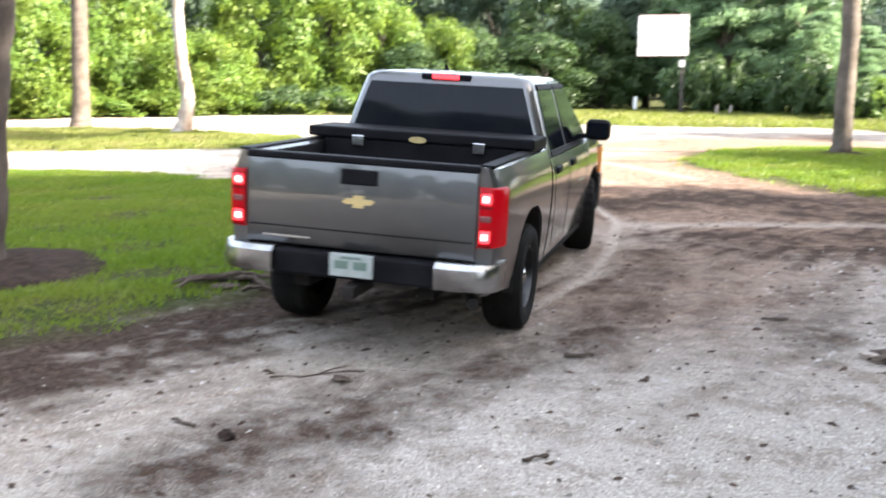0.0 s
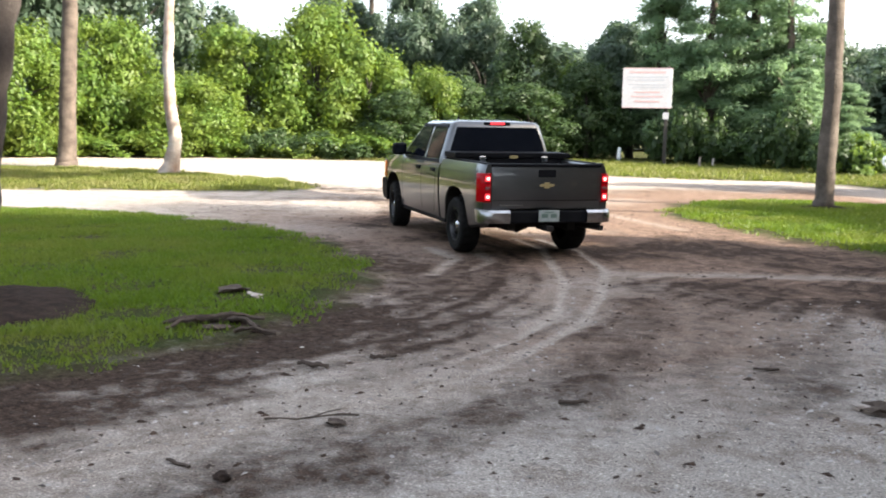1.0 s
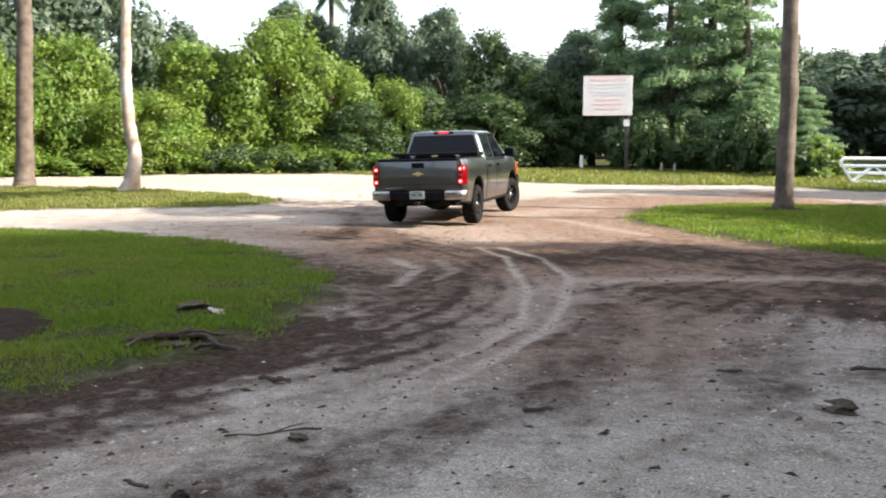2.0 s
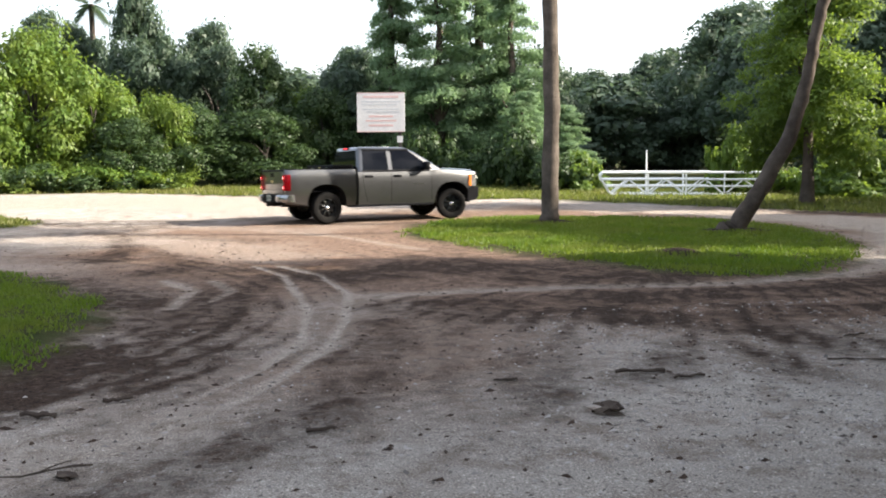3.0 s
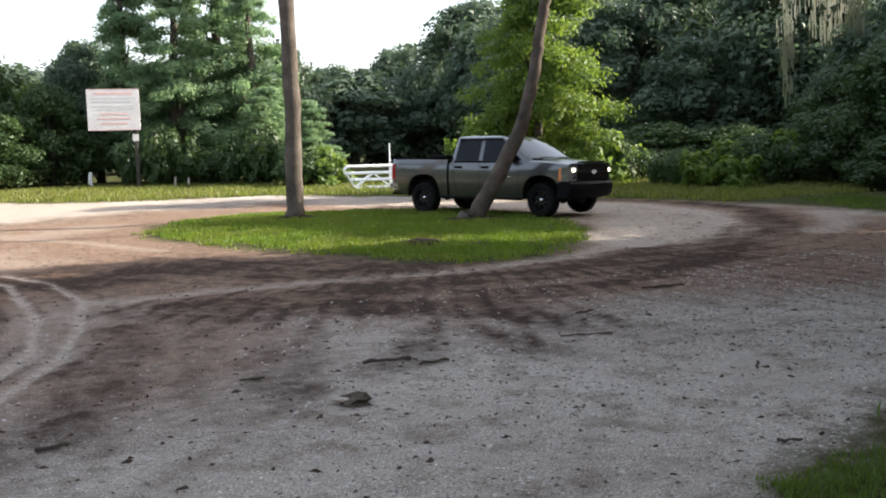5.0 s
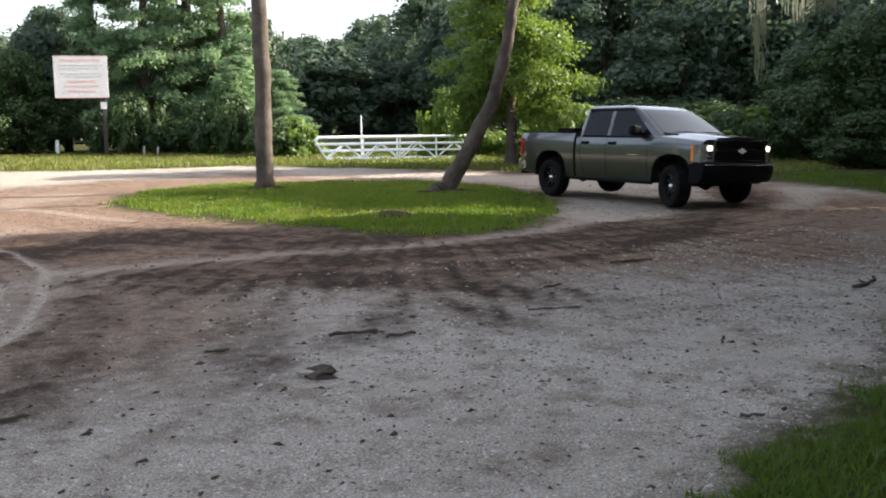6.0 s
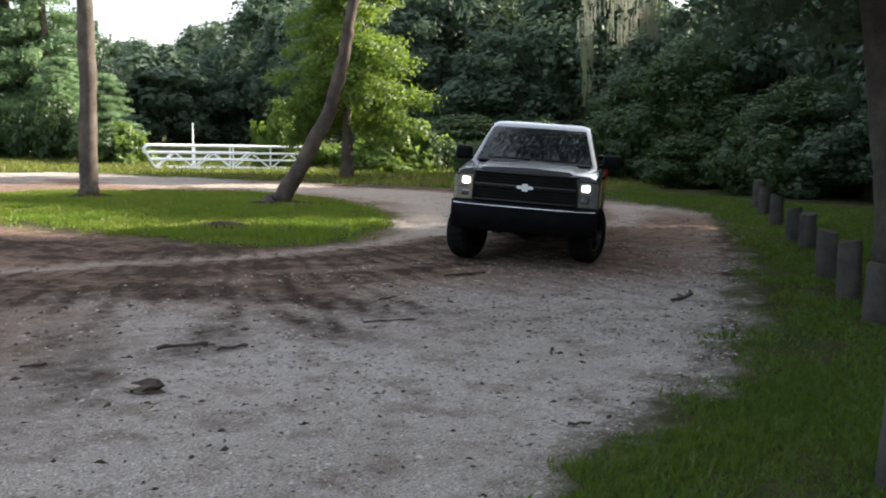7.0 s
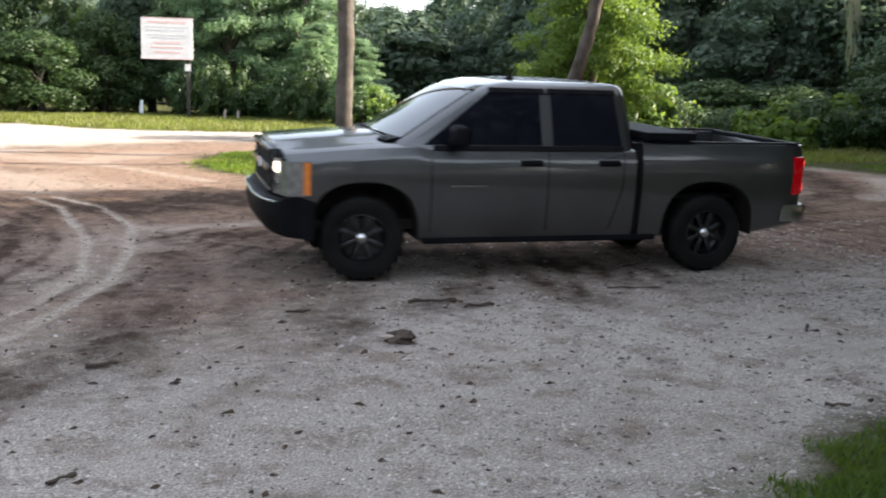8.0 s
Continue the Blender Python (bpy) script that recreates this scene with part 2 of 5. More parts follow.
# ---- mesh helpers ----
def part(name, bm, material, parent=None, label="", smooth=None):
    """One mesh object out of a bmesh, under a thing or a part."""
    me = bpy.data.meshes.new(name)
    bm.normal_update()
    bm.to_mesh(me)
    bm.free()
    me.materials.append(M[material] if isinstance(material, str) else material)
    if smooth is not None:
        me.shade_smooth()
        me.set_sharp_from_angle(angle=radians(smooth))
    ob = new(name, me)
    ob.parent = parent
    if label:
        ob["label"] = label
    return ob


def sheet_mesh(name, verts, faces, material, parent=None, smooth=False):
    me = bpy.data.meshes.new(name)
    nv, nf, k = len(verts), len(faces), faces.shape[1]
    me.vertices.add(nv)
    me.vertices.foreach_set("co", verts.astype(np.float32).ravel())
    me.loops.add(nf * k)
    me.loops.foreach_set("vertex_index", faces.astype(np.int32).ravel())
    me.polygons.add(nf)
    me.polygons.foreach_set("loop_start", np.arange(0, nf * k, k, dtype=np.int32))
    me.update(calc_edges=True)
    me.materials.append(M[material] if isinstance(material, str) else material)
    if smooth:
        me.shade_smooth()
    ob = new(name, me)
    ob.parent = parent
    return ob


def box(bm, x0, x1, y0, y1, z0, z1, bevel=0.0, seg=2):
    r = bmesh.ops.create_cube(bm, size=1)
    for v in r["verts"]:
        v.co = Vector(((x0 + x1) / 2 + v.co.x * (x1 - x0), (y0 + y1) / 2 + v.co.y * (y1 - y0), (z0 + z1) / 2 + v.co.z * (z1 - z0)))
    if bevel:
        es = list({e for v in r["verts"] for e in v.link_edges})
        bmesh.ops.bevel(bm, geom=es, offset=bevel, segments=seg, affect="EDGES", profile=0.5)
    return bm


def boxed(*a, **k):
    return box(bmesh.new(), *a, **k)


def loft(bm, rings, caps=True, closed=True):
    """Skin over rings of points, one after another."""
    vs = [[bm.verts.new(p) for p in r] for r in rings]
    n = len(vs[0])
    for a, b in zip(vs, vs[1:]):
        for i in range(n if closed else n - 1):
            j = (i + 1) % n
            bm.faces.new((a[i], a[j], b[j], b[i]))
    if caps:
        bm.faces.new(list(reversed(vs[0])))
        bm.faces.new(vs[-1])
    return bm


def tube(bm, pts, radii, seg=10, rough=0.0, rnd=None):
    pts = [Vector(p) for p in pts]
    rings = []
    for i, p in enumerate(pts):
        d = (pts[min(i + 1, len(pts) - 1)] - pts[max(i - 1, 0)]).normalized()
        u = d.orthogonal().normalized() if abs(d.z) < 0.95 else Vector((1, 0, 0))
        u = (u - d * u.dot(d)).normalized()
        w = d.cross(u)
        rings.append([p + (u * math.cos(a) + w * math.sin(a)) * radii[i] * (1 + (rnd.uniform(-rough, rough) if rnd else 0))
                      for a in (2 * math.pi * k / seg for k in range(seg))])
    loft(bm, rings)
    bmesh.ops.recalc_face_normals(bm, faces=bm.faces)
    return bm


def lathe(bm, prof, seg=40, axis="x"):
    """Turn a profile of (along, radius) about the x axis."""
    rings = []
    for k in range(seg):
        a = 2 * math.pi * k / seg
        rings.append([Vector((h, r * math.cos(a), r * math.sin(a))) for h, r in prof])
    vs = [[bm.verts.new(p) for p in r] for r in rings]
    for i in range(seg):
        a, b = vs[i], vs[(i + 1) % seg]
        for j in range(len(prof) - 1):
            bm.faces.new((a[j], a[j + 1], b[j + 1], b[j]))
    return bm


def panel(bm, quad, depth, direction):
    """A slab from an outline, thickened along a direction."""
    d = Vector(direction).normalized() * depth
    a = [bm.verts.new(Vector(p) + d) for p in quad]
    b = [bm.verts.new(Vector(p) - d * 0.5) for p in quad]
    bm.faces.new(a)
    bm.faces.new(list(reversed(b)))
    n = len(a)
    for i in range(n):
        bm.faces.new((a[i], b[i], b[(i + 1) % n], a[(i + 1) % n]))
    bmesh.ops.recalc_face_normals(bm, faces=bm.faces)
    return bm

# ---- ground ----
def inside(poly, x, y):
    """Even-odd test on arrays."""
    r = np.zeros(x.shape, bool)
    for (x0, y0), (x1, y1) in zip(poly, poly[1:] + poly[:1]):
        hit = ((y0 > y) != (y1 > y)) & (x < (x1 - x0) * (y - y0) / (y1 - y0 + 1e-9) + x0)
        r ^= hit
    return r


def edge_distance(poly, x, y, closed=True):
    d = np.full(x.shape, 1e9)
    ends = list(zip(poly, poly[1:] + poly[:1])) if closed else list(zip(poly, poly[1:]))
    for (x0, y0), (x1, y1) in ends:
        dx, dy = x1 - x0, y1 - y0
        u = np.clip(((x - x0) * dx + (y - y0) * dy) / (dx * dx + dy * dy + 1e-9), 0, 1)
        d = np.minimum(d, np.hypot(x - x0 - u * dx, y - y0 - u * dy))
    return d


def signed(poly, x, y):
    d = edge_distance(poly, x, y)
    return np.where(inside(poly, x, y), d, -d)


def rounded(poly, n=2):
    for _ in range(n):
        q = []
        for a, b in zip(poly, poly[1:] + poly[:1]):
            q += [(a[0] * 0.75 + b[0] * 0.25, a[1] * 0.75 + b[1] * 0.25), (a[0] * 0.25 + b[0] * 0.75, a[1] * 0.25 + b[1] * 0.75)]
        poly = q
    return poly


def smooth_field(x, y, scale, seed):
    """A cheap wavy field in -1..1."""
    r = np.random.RandomState(seed)
    f = np.zeros_like(x)
    for k in range(7):
        a, w, ph = r.uniform(0, 6.28), scale * r.uniform(0.6, 2.2), r.uniform(0, 6.28)
        f += np.sin((x * math.cos(a) + y * math.sin(a)) * w + ph + 1.3 * np.sin((x * math.sin(a) - y * math.cos(a)) * w * 0.7 + ph))
    return f / 4.2


LAWNS = {
    "near": rounded([(-17.43, 20.31), (-9.21, 20.52), (-6.29, 19.87), (-3.75, 18.01), (-1.77, 15.41), (-0.95, 12.32), (-1.44, 9.33), (-2.34, 7.85), (-3.46, 6.88), (-6.66, 5.64), (-16.99, 2.05)]),
    "island": rounded([(4.52, 21.88), (6.21, 25.53), (8.48, 26.45), (11.43, 25.65), (13.68, 23.62), (14.12, 20.14), (12.76, 17.03), (10.87, 14.38), (9.07, 13.09), (7.48, 13.08), (6.49, 15.17), (5.31, 18.27)]),
    "strip": rounded([(-27.33, 27.04), (-11.15, 24.88), (-8.74, 25.6), (-4.87, 26.05), (-3.09, 28.4), (-7.08, 32.74), (-12.36, 36.33), (-16.66, 37.18), (-27.79, 39.74)]),
    "right": rounded([(24.0, 20.2), (20.3, 18.2), (19.7, 13.9), (15.0, 10.0), (9.74, 6.36), (6.94, 4.62), (5.10, 4.02), (3.30, 3.55), (1.9, 0.95), (1.97, -5.91), (39.4, -5.91), (45.49, 20.07)]),
    "far": rounded([(-39.4, 45.31), (-22.45, 50.48), (-10.16, 47.43), (-2.9, 47.14), (3.12, 41.15), (5.12, 37.4), (8.31, 36.23), (12.45, 35.63), (14.39, 31.93), (16.9, 27.6), (19.3, 23.4), (20.0, 19.4), (20.6, 15.8), (26.0, 13.0), (47.69, 12.0), (70.0, 130.0), (-60.0, 130.0)]),
}
DARK = [  # damp loam thrown up by the wheels, partly deepened for truck shade: centre line, half width, strength
    ([(-2.0, 15.6), (-1.1, 14.2), (-0.7, 12.4), (-1.1, 9.8), (-2.0, 8.0), (-3.4, 6.8)], 0.75, 0.72),
    ([(6.0, 11.2), (9.0, 11.6), (12.0, 13.0), (14.6, 15.2), (16.2, 18.0)], 0.8, 0.48),
    ([(8.0, 10.2), (11.0, 11.4), (14.0, 13.6)], 0.35, 0.7),
    ([(2.54, 15.35), (3.93, 15.92), (5.31, 14.7), (6.69, 13.29)], 1.1, 0.8),
    ([(2.84, 11.68), (4.52, 11.65), (6.89, 11.71), (9.39, 12.03), (13.44, 13.54), (17.18, 16.14)], 0.6, 0.68),
    ([(2.05, 10.8), (1.46, 8.64), (0.87, 7.16), (0.08, 6.29), (-0.81, 5.32), (-1.61, 4.54)], 0.42, 0.55),
    ([(0.55, 14.03), (0.16, 11.85), (-0.03, 10.07), (-0.53, 8.6), (-1.43, 7.73)], 0.65, 0.75),
    ([(-0.66, 16.15), (0.14, 17.08), (-0.47, 19.49), (-1.09, 21.3)], 0.35, 0.6),
    ([(11.2, 13.0), (14.0, 13.35), (16.75, 15.25), (18.95, 18.6), (19.2, 22.2), (17.4, 26.0)], 0.42, 0.9),
    ([(4.52, 29.21), (7.9, 31.6), (11.84, 31.03), (14.95, 27.32)], 1.6, 0.45),
    ([(-1.32, 26.83), (1.53, 27.93), (4.92, 29.09)], 1.0, 0.45),
    ([(6.74, 4.46), (8.34, 5.44), (10.95, 7.21)], 0.28, 0.45),
    ([(-3.04, 6.08), (-2.47, 6.43), (-2.16, 7.01), (-1.74, 8.05), (-0.88, 9.36)], 0.62, 0.95),
    ([(-3.54, 7.55), (-3.11, 8.18), (-2.27, 8.26), (-1.34, 9.59)], 0.75, 0.85),
    ([(-1.10, 5.00), (-0.93, 5.54), (-0.67, 5.95), (-0.28, 6.21)], 0.5, 0.55),
    ([(2.60, 11.86), (3.54, 11.13), (4.50, 11.11), (4.92, 10.06), (5.76, 9.42), (6.14, 8.26)], 0.5, 0.75),
    ([(2.99, 11.11), (2.31, 8.89), (1.90, 7.58)], 0.2, 0.36),
    ([(3.66, 10.59), (2.94, 8.68), (2.49, 7.53)], 0.16, 0.32),
    ([(4.21, 10.62), (3.24, 8.45), (2.45, 6.78)], 0.2, 0.4),
    ([(5.27, 9.80), (4.48, 8.43), (3.74, 7.52)], 0.3, 0.5),
    ([(5.06, 8.70), (5.03, 7.08)], 0.35, 0.5),
    ([(19.99, 13.71), (10.28, 6.80), (7.40, 4.98), (5.41, 4.17), (4.12, 3.60)], 0.22, 0.55),
    ([(-4.18, 28.59), (-2.70, 27.37), (-1.01, 25.78)], 0.8, 0.6),
    ([(-1.47, 23.91), (-1.14, 20.09), (-1.42, 18.04)], 0.35, 0.8),
    ([(-2.05, 28.42), (0.01, 27.70), (2.12, 27.88)], 0.6, 0.55),
    ([(-4.02, 23.99), (-2.30, 24.67), (-0.37, 23.08), (1.49, 21.46)], 0.5, 0.5),
    ([(-3.42, 6.73), (-2.80, 6.77), (-2.38, 7.20), (-1.76, 7.89)], 0.55, 0.9),
    ([(-2.95, 5.74), (-2.60, 6.05), (-2.27, 6.59)], 0.45, 0.9),
    ([(-3.7, 6.35), (-2.7, 7.0), (-1.95, 7.9), (-1.35, 9.0), (-0.95, 10.4)], 0.5, 1.25),
    # churned track, also painted dark for the shade under the truck
    ([(3.0, 10.9), (5.0, 10.2), (7.0, 10.2), (9.5, 10.9), (12.0, 12.3)], 0.5, 0.48),
]
PALE = [  # packed pale sand and dry ruts
    ([(1.44, 16.79), (1.94, 15.37), (2.05, 13.18), (1.7, 11.2), (1.21, 9.43), (0.77, 8.55), (0.32, 7.77), (-0.37, 6.9), (-1.22, 6.13), (-2.43, 5.15)], 0.062, 0.95),
    ([(1.05, 16.81), (1.4, 15.39), (1.37, 12), (1.06, 10.03), (0.57, 8.75), (-0.03, 7.88)], 0.058, 0.9),
    ([(-0.35, 15.31), (0.05, 14.07), (-0.24, 12.48)], 0.10, 0.7),
    ([(0.35, 15.05), (0.55, 13.83), (0.16, 12.66)], 0.09, 0.6),
    ([(-0.42, 7.1), (-1.62, 5.94), (-3.23, 4.37), (-5.07, 2.99)], 0.7, 0.55),
    ([(2.25, 12.88), (3.93, 13.04), (5.7, 12.81), (7.28, 12.59), (9.48, 13), (11.5, 14.11), (13.32, 15.71)], 0.26, 0.62),
    ([(-27.22, 24.04), (-10.23, 22.74), (-5.79, 22.56), (-2.74, 22.9), (-0.07, 21.48), (1.34, 18.4)], 1.4, 0.45),
    ([(-36.03, 47.12), (-15.6, 42.25), (-6.5, 39.42), (-0.13, 39.21), (3.92, 34.33)], 3.4, 1.0),
    ([(1.93, 24.32), (3.53, 21.21), (4.32, 18.49)], 0.2, 0.4),
    ([(0.73, 25.47), (2.73, 23.75), (4.52, 25.89)], 0.9, 0.35),
    ([(12.82, 30.0), (14.9, 26.4), (16.3, 22.6), (15.9, 19.0), (14.3, 16.2), (12.4, 14.5)], 1.35, 1.0),
    ([(17.2, 24.2), (17.9, 21.6), (17.4, 18.8), (15.9, 16.4), (13.6, 14.6), (11.3, 13.75)], 0.5, 1.0),
    ([(19.3, 16.4), (17.4, 14.3), (15.3, 13.0)], 0.4, 0.7),
]


def stroke_sum(strokes, x, y, wob):
    f, grain = np.zeros_like(x), smooth_field(x, y, 6.0, 51)
    for line, half, k in strokes:
        d = edge_distance(line, x, y, closed=False) * (1 + 0.28 * wob)
        f = np.maximum(f, k * np.clip(np.exp(-(d / (1.1 * half)) ** 2) * 1.15 + 0.22 * grain * np.exp(-(d / (1.6 * half)) ** 2), 0, 1))
    return f


def ground_fields(x, y):
    wob = smooth_field(x, y, 1.7, 3)
    turf = np.zeros_like(x)
    for poly in LAWNS.values():
        turf = np.maximum(turf, np.clip(0.5 + (signed(poly, x, y) + 0.14 * wob + 0.16 * smooth_field(x, y, 5.0, 8)) / 0.8, 0, 1))
    soil = stroke_sum(DARK, x, y, smooth_field(x, y, 2.6, 4))
    # thin spatter lines that follow the wheels' arc
    ang, rad = np.arctan2(y - 20.0, x - 10.5), np.hypot(x - 10.5, y - 20.0)
    lines = np.clip(np.sin(rad * 9.0 + 1.6 * np.sin(ang * 7) + 2.0 * smooth_field(x, y, 0.7, 43)) * 0.9 - 0.35, 0, 1)
    fan = np.clip(np.sin(ang * 62.0 + 2.2 * smooth_field(x, y, 0.6, 44)) * 1.2 - 0.5, 0, 1) * np.clip((rad - 7.5) / 1.2, 0, 1) * np.clip((12.8 - rad) / 1.6, 0, 1) * (y < 12.5)
    fine_fan = np.clip(np.sin(ang * 171.0 + 3.0 * smooth_field(x, y, 0.9, 46)) * 1.1 - 0.25 + 0.5 * smooth_field(x, y, 1.6, 47), 0, 1) * np.clip((rad - 7.0) / 1.0, 0, 1) * np.clip((14.2 - rad) / 2.5, 0, 1) * (y < 13.5) * np.clip((x - 1.0) / 1.5, 0, 1)
    arcs = np.clip(np.sin(np.hypot(x + 6.2, y - 13.2) * 15.0 + 1.5 * smooth_field(x, y, 0.5, 48)) * 1.2 - 0.3, 0, 1) * np.clip(1.6 - np.abs(np.hypot(x + 6.2, y - 13.2) - 7.4), 0, 1) * (x > -3.5) * (y < 19)
    soil = soil + 0.36 * fine_fan + 0.42 * arcs
    soil = soil + 0.55 * lines * np.clip((12.2 - np.abs(rad - 8.5) * 3.5) / 10, 0, 1) * (y < 20) + 0.26 * fan * (x > 1.5)
    soil = np.clip(soil * (0.84 + 0.34 * smooth_field(x, y, 3.2, 11) + 0.30 * smooth_field(x, y, 10.0, 52)) + 0.22 * np.clip(smooth_field(x, y, 0.8, 5), 0, 1), 0, 1)
    sand = stroke_sum(PALE, x, y, smooth_field(x, y, 1.9, 6))
    sand = np.clip(sand, 0, 1)
    soil = soil * (1 - 0.7 * sand)
    return soil, sand, turf


def ground_height(x, y, soil, sand, turf):
    near = np.clip((x * 0 + 46 - np.abs(y - 20)) / 10, 0, 1)
    z = 0.012 * smooth_field(x, y, 0.9, 21) + 0.006 * smooth_field(x, y, 4.5, 22) + 0.0035 * smooth_field(x, y, 13.0, 23)
    z = z + 0.025 * soil * (0.5 + 0.5 * smooth_field(x, y, 7.0, 24)) - 0.022 * sand + 0.035 * turf
    return z * near - 0.012


def lawn_height(x, y):
    x, y = np.atleast_1d(np.asarray(x, float)), np.atleast_1d(np.asarray(y, float))
    return ground_height(x, y, *ground_fields(x, y))


def grid_axis(a, b, fine, far):
    core = np.arange(a, b + fine / 2, fine)          # fine in the middle, slowly coarser outwards
    step, left, right = fine, [], []
    lo, hi = a, b
    while hi < far:
        step *= 1.05 if step < 1.5 else 1.5
        hi, lo = hi + step, lo - step
        right.append(hi), left.append(lo)
    return np.concatenate([left[::-1], core, right])


def build_ground():
    gx, gy = grid_axis(-4.5, 13, 0.06, 2500), grid_axis(4.0, 19, 0.06, 2500)
    X, Y = np.meshgrid(gx, gy)
    x, y = X.ravel(), Y.ravel()
    soil, sand, turf = ground_fields(x, y)
    far = np.hypot(x, y - 20) > 62
    turf = np.where(far, 1.0, turf)
    z = ground_height(x, y, soil, sand, turf)
    n, m = len(gx), len(gy)
    i = (np.arange(m - 1)[:, None] * n + np.arange(n - 1)[None, :]).ravel()
    faces = np.stack([i, i + 1, i + n + 1, i + n], 1)
    ob = sheet_mesh("ground", np.stack([x, y, z], 1), faces, ground_surface(), smooth=True)
    warm = np.clip(1.15 - np.hypot((x - 1.2) / 6.5, (y - 17.5) / 10.5) + 0.25 * smooth_field(x, y, 0.9, 41), 0, 1) * np.clip((y - 6.0) / 5 - np.clip(x - 2.5, 0, 9) * 0.22, 0, 1)
    warm = np.maximum(warm, 0.72 * np.clip(1.25 - np.hypot((x - 1.9) / 3.4, (y - 10.4) / 3.7) + 0.32 * smooth_field(x, y, 1.1, 49), 0, 1))
    ring = np.hypot(x - 9.6, y - 19.5)
    warm = np.maximum(warm, 0.9 * np.clip((12.9 - ring + 1.2 * smooth_field(x, y, 0.8, 45)) / 3.0, 0, 1) * (ring > 3.0))
    for name, v in (("soil", soil), ("sand", sand), ("turf", turf), ("warm", warm)):
        ob.data.attributes.new(name, "FLOAT", "POINT").data.foreach_set("value", v.astype(np.float32))
    tagged(ob, "pale sandy dirt lot with dark churned loam, wheel ruts and worn turf", "ground", kind="structure")


def build_grass(name, poly, n, height, seed, label, xr, yr, wide=0.011, ragged=0.6, blade="grass"):
    r = np.random.RandomState(seed)
    x, y = r.uniform(*xr, n), r.uniform(*yr, n)
    s = signed(poly, x, y) + 0.22 * smooth_field(x, y, 2.2, 3) + 0.15 * smooth_field(x, y, 6.0, 9)
    clump = 0.5 + 0.5 * smooth_field(x, y, 2.8, seed)
    keep = (s > ragged * r.rand(n) ** 1.6 - 0.1) & (r.rand(n) < 0.28 + 0.95 * clump) & (s + 0.5 * smooth_field(x, y, 4.0, seed + 7) > -0.05)
    x, y, clump = x[keep], y[keep], clump[keep]
    z = lawn_height(x, y) - 0.004
    k = len(x)
    h = height * (0.45 + 0.75 * r.rand(k)) * (0.6 + 0.7 * clump)
    a, lean, tw = r.uniform(0, 6.283, k), r.uniform(0.1, 0.9, k), r.uniform(0, 6.283, k)
    w = wide * r.uniform(0.7, 1.5, k)
    base = np.stack([x, y, z], 1)
    side = np.stack([np.cos(tw) * w, np.sin(tw) * w, np.zeros(k)], 1)
    tip = base + np.stack([np.cos(a) * lean * h, np.sin(a) * lean * h, h], 1)
    v = np.concatenate([base - side, base + side, tip], 1).reshape(-1, 3)
    ob = sheet_mesh(name, v, np.arange(3 * k).reshape(-1, 3), blade)
    tagged(ob, label, "grass", kind="stuff")


build_ground()

# ---- pickup truck: x right, y ahead, z up, origin on the ground between the axles ----
AXLE, TYRE_R, HUB_X = 1.82, 0.405, 0.85
SIDE = [(0.405, 0.90), (0.44, 0.948), (0.55, 0.966), (0.72, 0.983), (0.86, 0.992), (0.98, 0.995), (1.08, 0.993), (1.17, 0.986), (1.24, 0.974), (1.31, 0.950)]
CAB = [(1.22, -0.95, 1.76, 0.946), (1.30, -0.952, 1.66, 0.932), (1.36, -0.95, 1.57, 0.914), (1.60, -0.925, 1.19, 0.838), (1.80, -0.895, 0.86, 0.772), (1.888, -0.880, 0.68, 0.738), (1.924, -0.85, 0.55, 0.685), (1.940, -0.75, 0.40, 0.57), (1.947, -0.52, 0.12, 0.38)]


def table(rows, k, z):
    return float(np.interp(z, [r[0] for r in rows], [r[k] for r in rows]))


def body_x(z):
    return table(SIDE, 1, z)


def carved(ob, cutters):
    """Cut solids out of a mesh for good."""
    for c in cutters:
        mod = ob.modifiers.new("cut", "BOOLEAN")
        mod.object, mod.operation, mod.solver = c, "DIFFERENCE", "EXACT"
    bpy.context.view_layer.update()
    me = bpy.data.meshes.new_from_object(ob.evaluated_get(bpy.context.evaluated_depsgraph_get()))
    ob.modifiers.clear()
    ob.data = me
    me.shade_smooth()
    me.set_sharp_from_angle(angle=radians(28))
    return ob


def arch_cutter(y, x0, x1, r=0.535):
    bm = bmesh.new()
    ring = []
    for k in range(25):
        a = math.pi * k / 24
        c, s = math.cos(a), math.sin(a)
        ring.append((r * math.copysign(abs(c) ** 0.8, c), 0.42 + (r + 0.03) * abs(s) ** 0.75))
    ring += [(-r - 0.02, 0.0), (r + 0.02, 0.0)]
    loft(bm, [[Vector((x, y + a, b)) for a, b in ring] for x in (x0, x1)])
    bmesh.ops.recalc_face_normals(bm, faces=bm.faces)
    me = bpy.data.meshes.new("cutter")
    bm.to_mesh(me)
    bm.free()
    return new("cutter", me)


